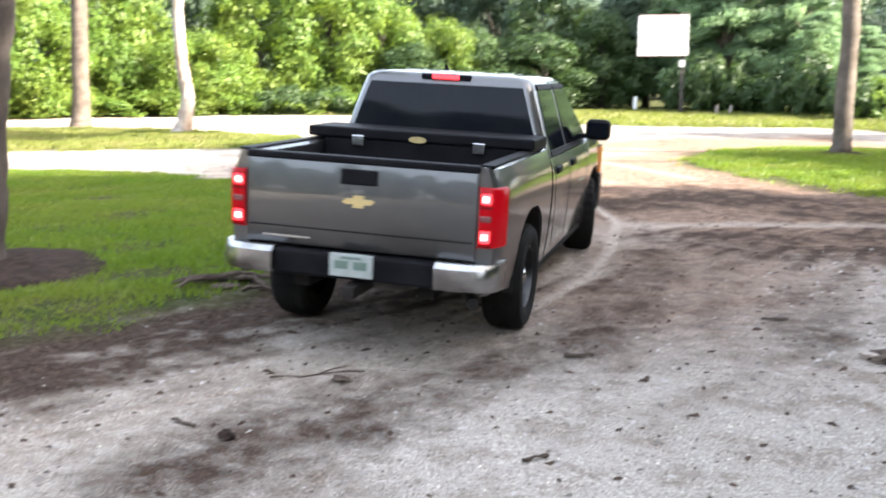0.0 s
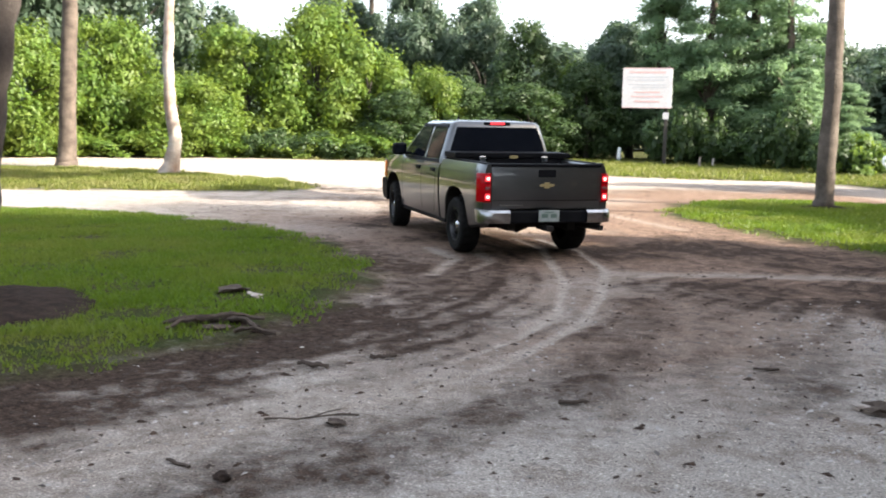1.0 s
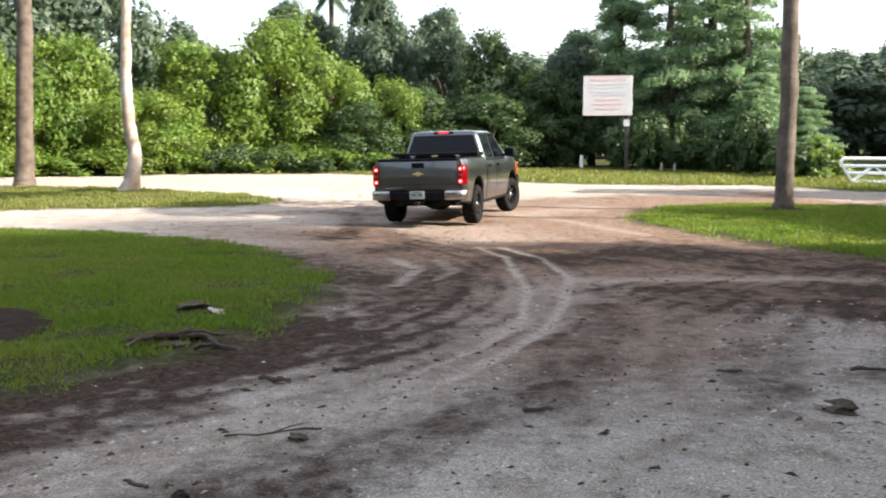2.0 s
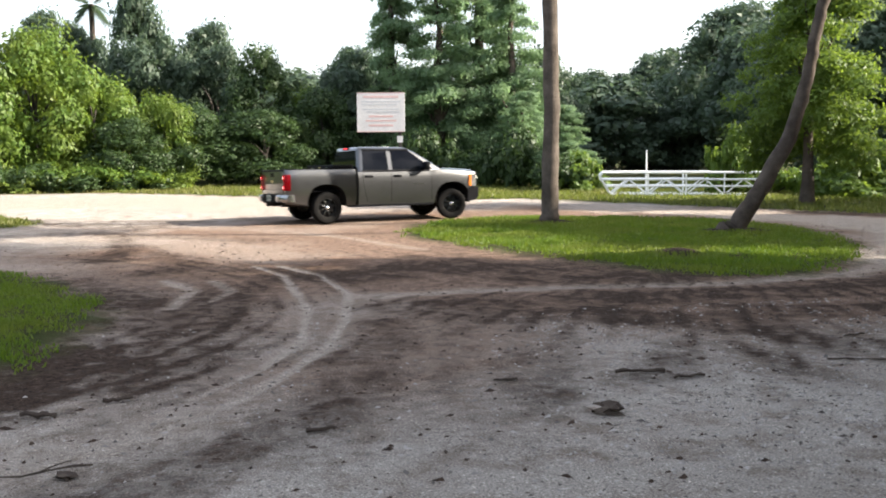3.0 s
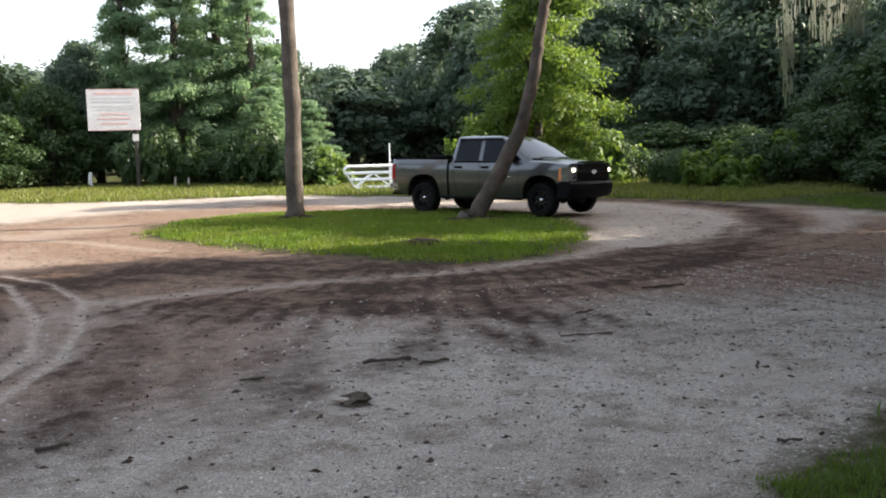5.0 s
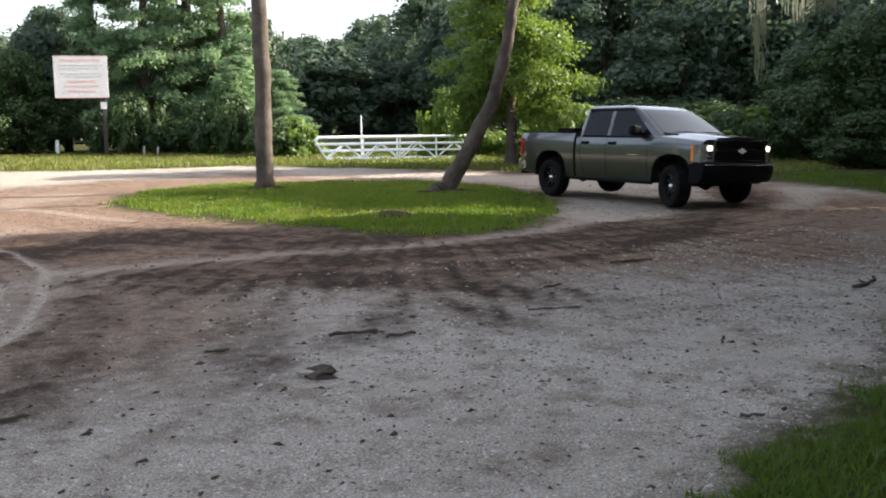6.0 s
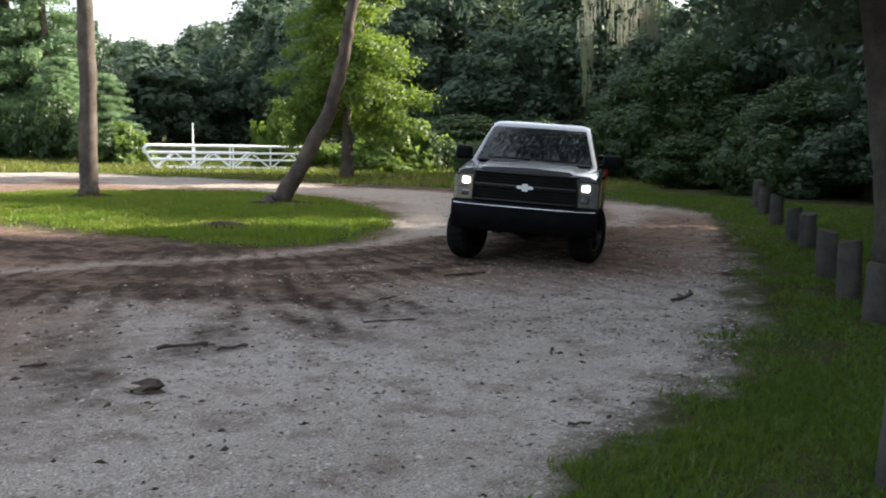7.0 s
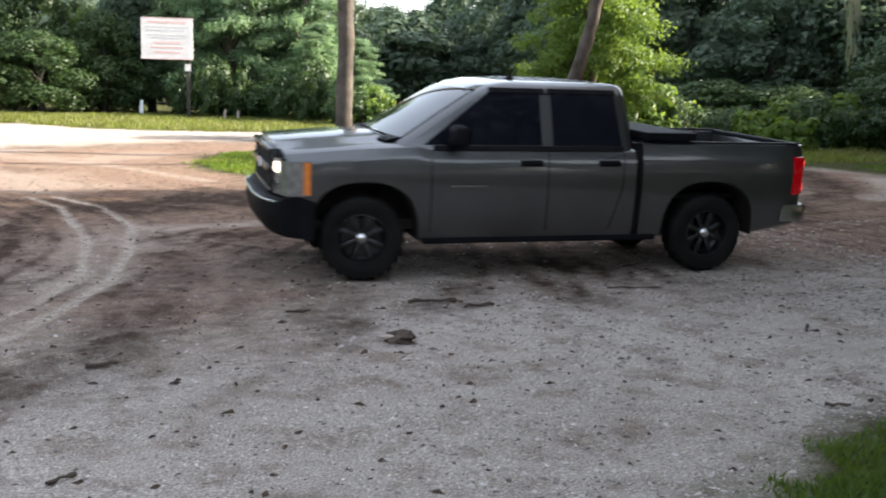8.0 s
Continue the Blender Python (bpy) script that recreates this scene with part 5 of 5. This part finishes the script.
# higher lobes, out of view, are added to shade lawn and darken windshield reflections
add_crown(t, [(8.75, 6.25, 4.1, 1.0), (10.05, 7.05, 4.4, 1.3), (11.05, 7.45, 4.0, 1.2), (11.65, 6.25, 3.8, 1.3), (9.25, 4.25, 5.7, 1.7), (10.45, 4.85, 4.9, 1.6), (12.25, 8.05, 4.9, 1.4), (7.85, 3.85, 6.1, 1.5), (10.65, 2.85, 5.3, 1.8), (12.45, 4.85, 4.7, 1.6), (7.4, 2.2, 5.4, 1.5), (6.2, 0.6, 5.6, 1.6), (8.2, 0.2, 5.4, 1.7), (5.2, -1.4, 5.8, 1.6), (10.2, 1.2, 5.2, 1.7), (7.0, -2.2, 5.6, 1.7), (9.6, -1.6, 5.5, 1.8), (6.6, 5.0, 6.4, 1.6), (8.4, 7.4, 6.6, 1.6), (6.0, 2.6, 6.2, 1.5), (11.5, 8.6, 6.4, 1.6), (13.4, 7.0, 6.4, 1.7), (7.4, 4.4, 7.2, 1.7), (4.6, 3.6, 6.8, 1.3), (13.0, 9.5, 8.6, 1.6), (14.5, 11.0, 9.5, 1.8), (12.5, 12.0, 9.6, 1.6), (16.0, 12.5, 10.0, 1.8), (11.0, 10.0, 9.2, 1.6), (14.0, 14.0, 10.2, 2.0), (15.6, 15.0, 10.6, 1.8), (12.2, 7.5, 7.6, 1.6)],
          70000, 0.105, "leaf_dark", 42, [((10.84, 5.61, 3.3), (8.6, 4.6, 5.2), 0.12)], "darkbark")


# ---- far palm standing above the wood ----
def build_palm(x, y, h):
    tree = tagged(new("palm_tree"), "tall palm standing above the far trees", "palm")
    bm = bmesh.new()
    tube(bm, [(x, y, 0), (x + 0.1, y, h * 0.5), (x, y, h)], [0.25, 0.2, 0.18], 8)
    part("trunk", bm, "bark", tree, smooth=60)
    r = random.Random(9)
    for k in range(26):
        a, up, ln = r.uniform(0, 6.283), r.uniform(-1.0, 0.9), r.uniform(1.0, 1.6)
        bm = bmesh.new()
        for i in range(3, 22):
            u = i / 21
            d = ln * u
            c = Vector((x + d * math.cos(a), y + d * math.sin(a), h + d * up - 0.32 * d * d))
            w = 0.55 * math.sin(math.pi * (0.1 + u * 0.85))
            for sg in (-1, 1):
                tip = c + Vector((-math.sin(a), math.cos(a), 0)) * sg * w + Vector((math.cos(a), math.sin(a), 0)) * 0.2 - Vector((0, 0, 0.45 * w))
                bm.faces.new((bm.verts.new(c - Vector((math.cos(a), math.sin(a), 0)) * 0.05), bm.verts.new(c + Vector((math.cos(a), math.sin(a), 0)) * 0.05), bm.verts.new(tip)))
        part("frond", bm, "leaf_dark", tree)


build_palm(-5.85, 74.8, 12.0)


# ---- notice board ----
def build_sign():
    sign = tagged(new("notice_board"), "white notice board with red and grey print on posts", "sign")
    m = Matrix.Translation((9.42, 48.6, 0)) @ Matrix.Rotation(radians(-13), 4, "Z")
    sign.matrix_basis = m
    face = part("board", boxed(-1.17, 1.17, -0.03, 0.03, 2.72, 4.62, 0.01), "signface", sign)
    part("post", boxed(0.84, 1.02, 0.035, 0.20, -0.1, 4.70, 0.015), "post", sign, "dark timber post")
    for z0, z1, x0, x1, mt in ((4.585, 4.625, -1.17, 1.17, "signred"), (2.715, 2.755, -1.17, 1.17, "signred"), (4.36, 4.47, -0.85, 0.85, "signred"), (4.16, 4.22, -0.95, 0.95, "signgrey"), (4.02, 4.07, -0.95, 0.8, "signgrey"), (3.80, 3.85, -0.9, 0.9, "signgrey"),
                              (3.67, 3.72, -0.7, 0.9, "signgrey"), (3.42, 3.52, -0.6, 0.6, "signred"), (3.22, 3.30, -0.75, 0.75, "signred"), (2.98, 3.08, -0.6, 0.6, "signred")):
        part("print_bar", boxed(x0, x1, -0.036, -0.028, z0, z1), mt, face)
    part("small_plate", boxed(0.78, 1.06, 0.018, 0.032, 2.20, 2.52), "signface", sign, "small pale notice")


build_sign()


# ---- white gangway by the water ----
def build_rail():
    rail = tagged(new("gangway"), "white metal truss gangway with slanting braces by the water", "gangway")
    a, b = Vector((15.68, 36.4, 0)), Vector((21.4, 34.1, 0))
    d = (b - a).normalized()
    n = Vector((-d.y, d.x, 0))
    L = (b - a).length

    def bar(name, u0, z0, u1, z1, off, r=0.035):
        bm = bmesh.new()
        tube(bm, [tuple(a + d * u0 + n * off + Vector((0, 0, z0))), tuple(a + d * u1 + n * off + Vector((0, 0, z1)))], [r, r], 8)
        part(name, bm, "white", rail)

    for off in (0.0, 1.1):
        bar("top_rail", 0.12, 0.93, L, 0.93, off, 0.045)
        bar("middle_rail", 0.0, 0.66, L, 0.66, off, 0.04)
        bar("middle_rail", 0.18, 0.40, L, 0.40, off, 0.035)
        bar("bottom_rail", 0.42, 0.08, L, 0.08, off, 0.05)
        bar("end_brace", 0.0, 0.80, 0.42, 0.08, off, 0.045)
        bar("end_brace", 0.0, 0.80, 0.12, 0.93, off, 0.045)
        k, u = 0, 0.42
        while u < L - 0.4:
            w = 0.72
            bar("brace", u, 0.08 if k % 2 == 0 else 0.66, u + w, 0.66 if k % 2 == 0 else 0.08, off, 0.03)
            if k % 2:
                bar("upright", u + w, 0.06, u + w, 0.95, off, 0.035)
            u, k = u + w, k + 1
    bm = bmesh.new()
    q = [a + d * 0.42 - n * 0.02, a + d * L - n * 0.02, a + d * L + n * 1.12, a + d * 0.42 + n * 1.12]
    panel(bm, [tuple(p + Vector((0, 0, 0.06))) for p in q], 0.03, (0, 0, 1))
    part("deck", bm, "white", rail, "pale deck")
    mast = tagged(new("flag_pole"), "thin pale pole standing behind the gangway", "pole")
    bm = bmesh.new()
    tube(bm, [(18.2, 37.5, -0.05), (18.2, 37.5, 1.0), (18.2, 37.5, 1.80)], [0.034, 0.032, 0.026], 8)
    part("shaft", bm, "white", mast)


build_rail()


# ---- timber posts along the grass ----
def build_posts():
    rows = [(23.18, 14.89, 0.62), (21.73, 13.99, 0.60), (20.2, 12.83, 0.64), (17.98, 11.13, 0.62), (15.56, 9.29, 0.60), (14.9, 8.64, 0.58), (12.02, 6.68, 0.64), (10.86, 5.76, 0.66), (9.72, 4.85, 0.60), (5.2, 2.4, 0.60)]
    first = None
    for k, (x, y, h) in enumerate(rows):
        rnd = random.Random(60 + k)
        post = tagged(new("timber_post"), "short round weathered timber post in the grass", "post", "posts along the grass")
        bm = bmesh.new()
        R = 0.135
        prof = [(-0.1, R), (h * 0.35, R * 1.01), (h - 0.03, R * 0.98), (h, R * 0.90)]
        rings = []
        for z, r0 in prof:
            rings.append([Vector((r0 * math.cos(a) * (1 + 0.03 * math.sin(3 * a + k)), r0 * math.sin(a), z + (0.02 * math.cos(a + k) if z > h - 0.05 else 0))) for a in (2 * math.pi * j / 18 for j in range(18))])
        loft(bm, rings)
        bmesh.ops.recalc_face_normals(bm, faces=bm.faces)
        part("shaft", bm, "post", post, smooth=40)
        post.matrix_basis = pose(x, y, 0, rnd.uniform(-3, 3), rnd.uniform(-3, 3), rnd.uniform(0, 360))


build_posts()


# ---- grey moss hanging from the oaks ----
def build_moss(x, y, ztop, zlow, w, seed):
    r = np.random.RandomState(seed)
    n = int(160 + 170 * w)
    u = r.rand(n)
    z = ztop - (ztop - zlow) * u
    spread = w * (1 - 0.75 * u) * r.normal(size=n) * 0.5
    px, py = x + spread, y + r.normal(size=n) * w * 0.2
    ln, wd = r.uniform(0.3, 0.8, n), r.uniform(0.012, 0.035, n)
    v = np.stack([np.stack([px - wd, py, z], 1), np.stack([px + wd, py, z], 1), np.stack([px + wd * 0.4 + 0.03, py, z - ln], 1), np.stack([px - wd * 0.4, py, z - ln], 1)], 1).reshape(-1, 3)
    ob = sheet_mesh("hanging_moss", v, np.arange(len(v)).reshape(-1, 4), "moss")
    tagged(ob, "grey beard of moss hanging from an oak limb", "moss", kind="stuff")


build_moss(29.7, 27.0, 11.5, 3.5, 0.7, 71)
build_moss(32.2, 27.2, 11.5, 5.5, 2.0, 72)
build_moss(32.0, 25.8, 11.0, 5.7, 1.0, 73)

# ---- grass ----
build_grass("grass", LAWNS["near"], 330000, 0.06, 81, "mown bright green lawn beside the dirt", (-13, 0), (5.5, 20.5), ragged=1.3)
build_grass("grass", LAWNS["island"], 140000, 0.075, 82, "short green grass on the oval island", (4, 15), (13, 27.5), 0.016, ragged=1.1)
# both right-hand sheets take the blade colour with shade toned in
build_grass("grass", LAWNS["right"], 330000, 0.06, 83, "green lawn round the timber posts, shade toned into its blades", (2.0, 24), (1.0, 20), ragged=0.6, blade="shade_toned_grass")
build_grass("grass", LAWNS["right"], 70000, 0.055, 86, "dense short turf at the edge of the gravel", (2.2, 7.5), (1.6, 5.6), 0.006, ragged=0.35, blade="shade_toned_grass")
build_grass("grass", LAWNS["strip"], 90000, 0.12, 84, "green grass strip under the roadside trunks", (-17, -2.5), (23, 35), 0.022, blade="dry_grass")
build_grass("grass", LAWNS["far"], 200000, 0.16, 85, "rough green verge in front of the wood", (-24, 30), (20, 52), 0.03, blade="dry_grass")


# ---- mulch, sticks, stones ----
def build_mulch(x, y, rad, high, label, seed):
    bm = bmesh.new()
    rnd = random.Random(seed)
    n, rings = 30, []
    for f, z in ((1.0, -0.03), (0.9, 0.25 * high), (0.6, 0.75 * high), (0.3, high)):
        rings.append([Vector((x + rad * f * (1 + 0.10 * math.sin(3 * a + seed)) * math.cos(a) * rnd.uniform(0.93, 1.07), y + rad * f * (1 + 0.10 * math.sin(3 * a + seed)) * math.sin(a) * rnd.uniform(0.93, 1.07), 0.02 + z + rnd.uniform(-0.15, 0.15) * high))
                      for a in (2 * math.pi * k / n for k in range(n))])
    loft(bm, rings)
    bmesh.ops.recalc_face_normals(bm, faces=bm.faces)
    tagged(part("mulch_ring", bm, "mulch", None, smooth=50), label, "mulch", kind="stuff")


build_mulch(-4.60, 9.70, 1.12, 0.10, "dark brown mulch heaped round a trunk", 3)
build_mulch(8.98, 24.04, 0.62, 0.06, "thin ring of dark mulch round the bare trunk", 4)
build_mulch(12.0, 20.15, 0.85, 0.06, "worn dark earth round the leaning trunk", 5)
build_mulch(8.5, 16.3, 0.50, 0.07, "low heap of dead grass on the island", 6)


def build_marker(x, y, h, r0, mat, label):
    bm = bmesh.new()
    tube(bm, [(x, y, -0.05), (x, y, h * 0.6), (x + 0.02, y, h)], [r0, r0, r0 * 0.8], 8)
    post = tagged(new("marker_post"), label, "post")
    part("shaft", bm, mat, post, smooth=50)


build_marker(8.7, 51.6, 0.75, 0.10, "white", "short white marker post in front of the wood")
build_marker(11.6, 46.6, 0.5, 0.06, "palebark", "pale wooden stake at the wood's edge")
build_marker(12.3, 46.9, 0.45, 0.06, "palebark", "pale wooden stake at the wood's edge")


def build_stick(name, label, x, y, length, turn, r0, seed, lift=0.0, fork=False):
    rnd = random.Random(seed)
    bm = bmesh.new()
    pts = [(length * (k / 6 - 0.5), rnd.uniform(-0.05, 0.05) * length, r0 + lift * math.sin(k / 6 * 3.14) + rnd.uniform(0, r0)) for k in range(7)]
    tube(bm, pts, [r0 * rnd.uniform(0.5, 1.1) for _ in pts], 6, 0.15, rnd)
    if fork:
        tube(bm, [pts[3], (pts[3][0] + length * 0.2, pts[3][1] + length * 0.16, r0), (pts[3][0] + length * 0.36, pts[3][1] + length * 0.22, r0)], [r0 * 0.6, r0 * 0.5, r0 * 0.3], 5)
    ob = tagged(part(name, bm, "stick", None, smooth=50), label, "branch" if name == "stick" else "debris")
    ob.matrix_basis = pose(x, y, float(lawn_height(x, y)[0]) - 0.003, 0, 0, turn)


for k, (x, y, ln, tu, r0, fk) in enumerate([(3.66, 7.68, 0.42, -12, 0.022, False), (4.01, 7.48, 0.30, 8, 0.016, True), (2.48, 7.74, 0.20, -8, 0.014, False), (-0.94, 6.28, 0.62, 18, 0.010, True), (-0.58, 7.9, 0.22, 20, 0.020, False),
                                           (-1.11, 7.58, 0.26, -14, 0.022, False), (4.73, 4.24, 0.16, -25, 0.014, False), (8.35, 9.52, 0.62, -10, 0.018, True), (9.34, 6.92, 0.85, 20, 0.020, True), (5.77, 7.67, 0.50, -22, 0.010, False),
                                           (0.81, 6.67, 0.20, 10, 0.018, False), (-1.57, 5.34, 0.20, -35, 0.012, False), (6.51, 8.69, 0.3, 15, 0.012, False), (0.38, 4.81, 0.16, 30, 0.012, False), (6.13, 5.84, 0.22, 40, 0.01, False)]):
    build_stick("stick", "dark broken stick lying on the dirt", x, y, ln, tu, r0, 100 + k, 0.0, fk)


def build_chunk(name, label, category, x, y, r0, seed, mat, flat=0.45, stretch=1.6):
    rnd = random.Random(seed)
    bm = bmesh.new()
    bmesh.ops.create_icosphere(bm, subdivisions=2, radius=r0)
    for v in bm.verts:
        v.co *= rnd.uniform(0.45, 1.35)
        v.co.x *= stretch
        v.co.z = max(v.co.z, -r0 * 0.5) * flat
    ob = tagged(part(name, bm, mat, None, smooth=8), label, category)
    ob.matrix_basis = pose(x, y, float(lawn_height(x, y)[0]) + r0 * 0.5 * flat, 0, 0, rnd.uniform(0, 360))


build_chunk("wood_chunk", "broken chunk of weathered wood on the gravel", "wood", 2.9, 6.61, 0.085, 5, "stick", 0.6, 1.4)
build_chunk("bark_slab", "pale slab of bark leaning on the wood chunk", "wood", 2.83, 6.68, 0.06, 6, "palebark", 0.5, 1.8)
build_chunk("dirt_clod", "clod of damp dark soil", "soil", -1.27, 5.13, 0.055, 7, "mulch", 0.7, 1.2)
build_chunk("dirt_clod", "clod of damp dark soil", "soil", -0.78, 6.16, 0.055, 8, "stick", 0.5, 1.3)
for k, (x, y, s) in enumerate([(-2.30, 9.01, 0.12), (-2.02, 9.08, 0.11), (-2.14, 8.8, 0.07), (-1.74, 8.74, 0.06), (-2.55, 8.76, 0.05)]):
    build_chunk("torn_bark", "torn dark bark and roots at the lawn's edge", "debris", x, y, s, 20 + k, "mulch" if k % 2 else "stick", 0.4, 1.5)
for k, (x, y, ln, tu) in enumerate([(-2.28, 8.95, 0.75, 12), (-1.95, 8.86, 0.5, -38), (-2.42, 8.78, 0.45, 62), (-2.05, 9.0, 0.6, 8), (-1.75, 8.55, 0.4, -15)]):
    build_stick("torn_root", "torn dark root at the lawn's edge", x, y, ln, tu, 0.028, 140 + k, 0.05, True)
build_chunk("brown_bark", "curled brown piece of bark on the grass", "debris", -2.41, 10.73, 0.11, 31, "stick", 0.45, 1.7)
build_chunk("pale_bark", "pale strip of bark on the grass", "debris", -2.13, 10.56, 0.075, 32, "palebark", 0.22, 2.6)


def build_stones(name, n, xr, yr, lo, hi, seed, mat, label, category, bias, power=3.0):
    """Loose bits strewn over the dirt, joined."""
    r = np.random.RandomState(seed)
    x, y = r.uniform(*xr, n), r.uniform(*yr, n)
    soil, sand, turf = ground_fields(x, y)
    keep = (turf < 0.5) & (r.rand(n) < bias(x, y, soil, sand))
    x, y = x[keep], y[keep]
    z = ground_height(x, y, soil[keep], sand[keep], turf[keep])
    k = len(x)
    s = lo + (hi - lo) * r.rand(k) ** power
    a = r.uniform(0, 6.283, k)
    octa = np.array([(1, 0, -0.2), (0, 0.7, -0.2), (-1, 0, -0.2), (0, -0.7, -0.2), (0.3, 0.1, 0.38)], float) * np.array([1.35, 1.0, 1.0])
    tri = np.array([(0, 1, 4), (1, 2, 4), (2, 3, 4), (3, 0, 4)])
    o = octa[None] * s[:, None, None] * r.uniform(0.45, 1.5, (k, 5, 3))
    ca, sa = np.cos(a)[:, None], np.sin(a)[:, None]
    v = np.stack([o[:, :, 0] * ca - o[:, :, 1] * sa + x[:, None], o[:, :, 0] * sa + o[:, :, 1] * ca + y[:, None], o[:, :, 2] + z[:, None] + 0.15 * s[:, None]], 2)
    f = (tri[None] + 5 * np.arange(k)[:, None, None]).reshape(-1, 3)
    tagged(sheet_mesh(name, v.reshape(-1, 3), f, mat), label, category, kind="stuff")


build_stones("gravel", 85000, (-3, 13), (3.0, 11), 0.005, 0.026, 91, "stone", "loose pale gravel strewn on the packed dirt", "gravel", lambda x, y, so, sa: (0.2 + 0.8 * np.clip((x - 1.5) / 4, 0, 1)) * np.clip(1 - 1.6 * so, 0.08, 1) * np.clip(0.75 + 0.8 * smooth_field(x, y, 1.1, 61), 0.1, 1))
build_stones("gravel", 60000, (1.0, 12), (2.6, 8.5), 0.006, 0.022, 93, "stone", "pale broken gravel gathered along the grass", "gravel", lambda x, y, so, sa: np.clip(1.0 + signed(LAWNS["right"], x, y) / 2.2, 0, 1) * np.clip(0.6 + 0.9 * smooth_field(x, y, 1.3, 62), 0.05, 1))
build_stones("litter", 16000, (-6, 18), (3.0, 22), 0.006, 0.036, 92, "litter", "scattered dark bits of bark and clods of soil", "litter", lambda x, y, so, sa: 0.3 + 0.7 * so, 2.0)


# ---- motion ----
DRIVE = [  # seconds, x, y, heading, pitch, roll
    (0, -0.01, 9.52, -14.5, -0.14, 2.99),
    (0.1, 0.27, 10.43, -10.8, -0.11, 1.82),
    (0.3, 0.62, 12.05, -2.4, 0.16, 1.38),
    (0.5, 0.73, 13.52, 6.3, 0.23, 1.61),
    (0.7, 0.72, 14.92, 12.7, 0.28, 0.50),
    (1, 0.42, 16.79, 17.6, 0.36, 0.01),
    (1.2, 0.27, 17.96, 14.4, 0.30, -0.40),
    (1.7, 0.53, 21.20, -4.4, 0.10, -1.20),
    (2.3, 1.69, 24.36, -31.1, -0.07, -1.80),
    (2.5, 2.40, 24.94, -42.6, 0.04, -1.70),
    (2.7, 3.38, 25.80, -55.9, 0.02, -1.70),
    (3, 5.06, 26.89, -76.5, -0.06, -1.60),
    (3.2, 6.30, 27.33, -90.3, -0.06, -1.50),
    (3.5, 7.86, 27.46, -107.7, 0.04, -1.50),
    (3.7, 9.00, 26.99, -124.5, 0.27, -1.60),
    (4, 10.59, 26.43, -145.9, -0.08, -1.80),
    (4.6, 12.79, 23.89, -156.1, -0.30, -1.60),
    (5.3, 14.20, 20.05, -161.9, -0.39, -1.60),
    (5.5, 14.39, 18.90, -165.5, -0.19, -1.80),
    (6, 14.41, 16.25, -177.5, 0.22, -2.20),
    (6.3, 14.21, 14.89, -191.4, 0.41, -2.50),
    (6.5, 13.57, 13.78, -201.4, 0.51, -2.70),
    (6.7, 12.87, 12.81, -212.7, 0.18, -2.80),
    (7, 11.48, 11.40, -229.7, 0.20, -2.90),
    (7.3, 9.90, 10.34, -244.2, -0.27, -3.00),
    (7.5, 8.71, 9.94, -253.4, -0.43, -3.00),
    (7.8, 6.74, 9.54, -269.8, -0.06, -2.60),
    (8, 5.43, 9.45, -279.9, -0.05, -2.30),
]


def motions():
    walk(TRUCK, [(t, pose(x, y, 0.0, pt, rl, h)) for t, x, y, h, pt, rl in DRIVE])
    ts = [r[0] for r in DRIVE]
    at = lambda t: [float(np.interp(t, ts, [r[k] for r in DRIVE])) for k in (1, 2, 3, 4, 5)]
    n = 240
    for wheel, side, wy in WHEELS.values():
        rows, spin = [], 0.0
        for k in range(n + 1):
            t = 8.0 * k / n
            x0, y0, h0 = at(max(0, t - 0.12))[:3]
            x1, y1, h1 = at(min(8, t + 0.12))[:3]
            pt, rl = (radians(a) for a in at(t)[3:])
            dt = min(8, t + 0.12) - max(0, t - 0.12)
            speed = math.hypot(x1 - x0, y1 - y0) / dt
            spin -= min(speed / TYRE_R * 8.0 / n, 1.2)
            steer = 0.0
            if wy > 0:
                course = math.degrees(math.atan2(-(x1 - x0), y1 - y0))
                slip = (course - at(t)[2] + 180) % 360 - 180
                turn = (h1 - h0) / dt
                steer = max(-26.0, min(26.0, 0.6 * slip + 0.35 * turn))
            m = pose(side * HUB_X, wy, TYRE_R + side * HUB_X * rl - wy * pt, 0, 0, steer + (0 if side > 0 else 180)) @ Matrix.Rotation(spin * side, 4, "X")
            rows.append((t, m))
        walk(wheel, rows)


motions()
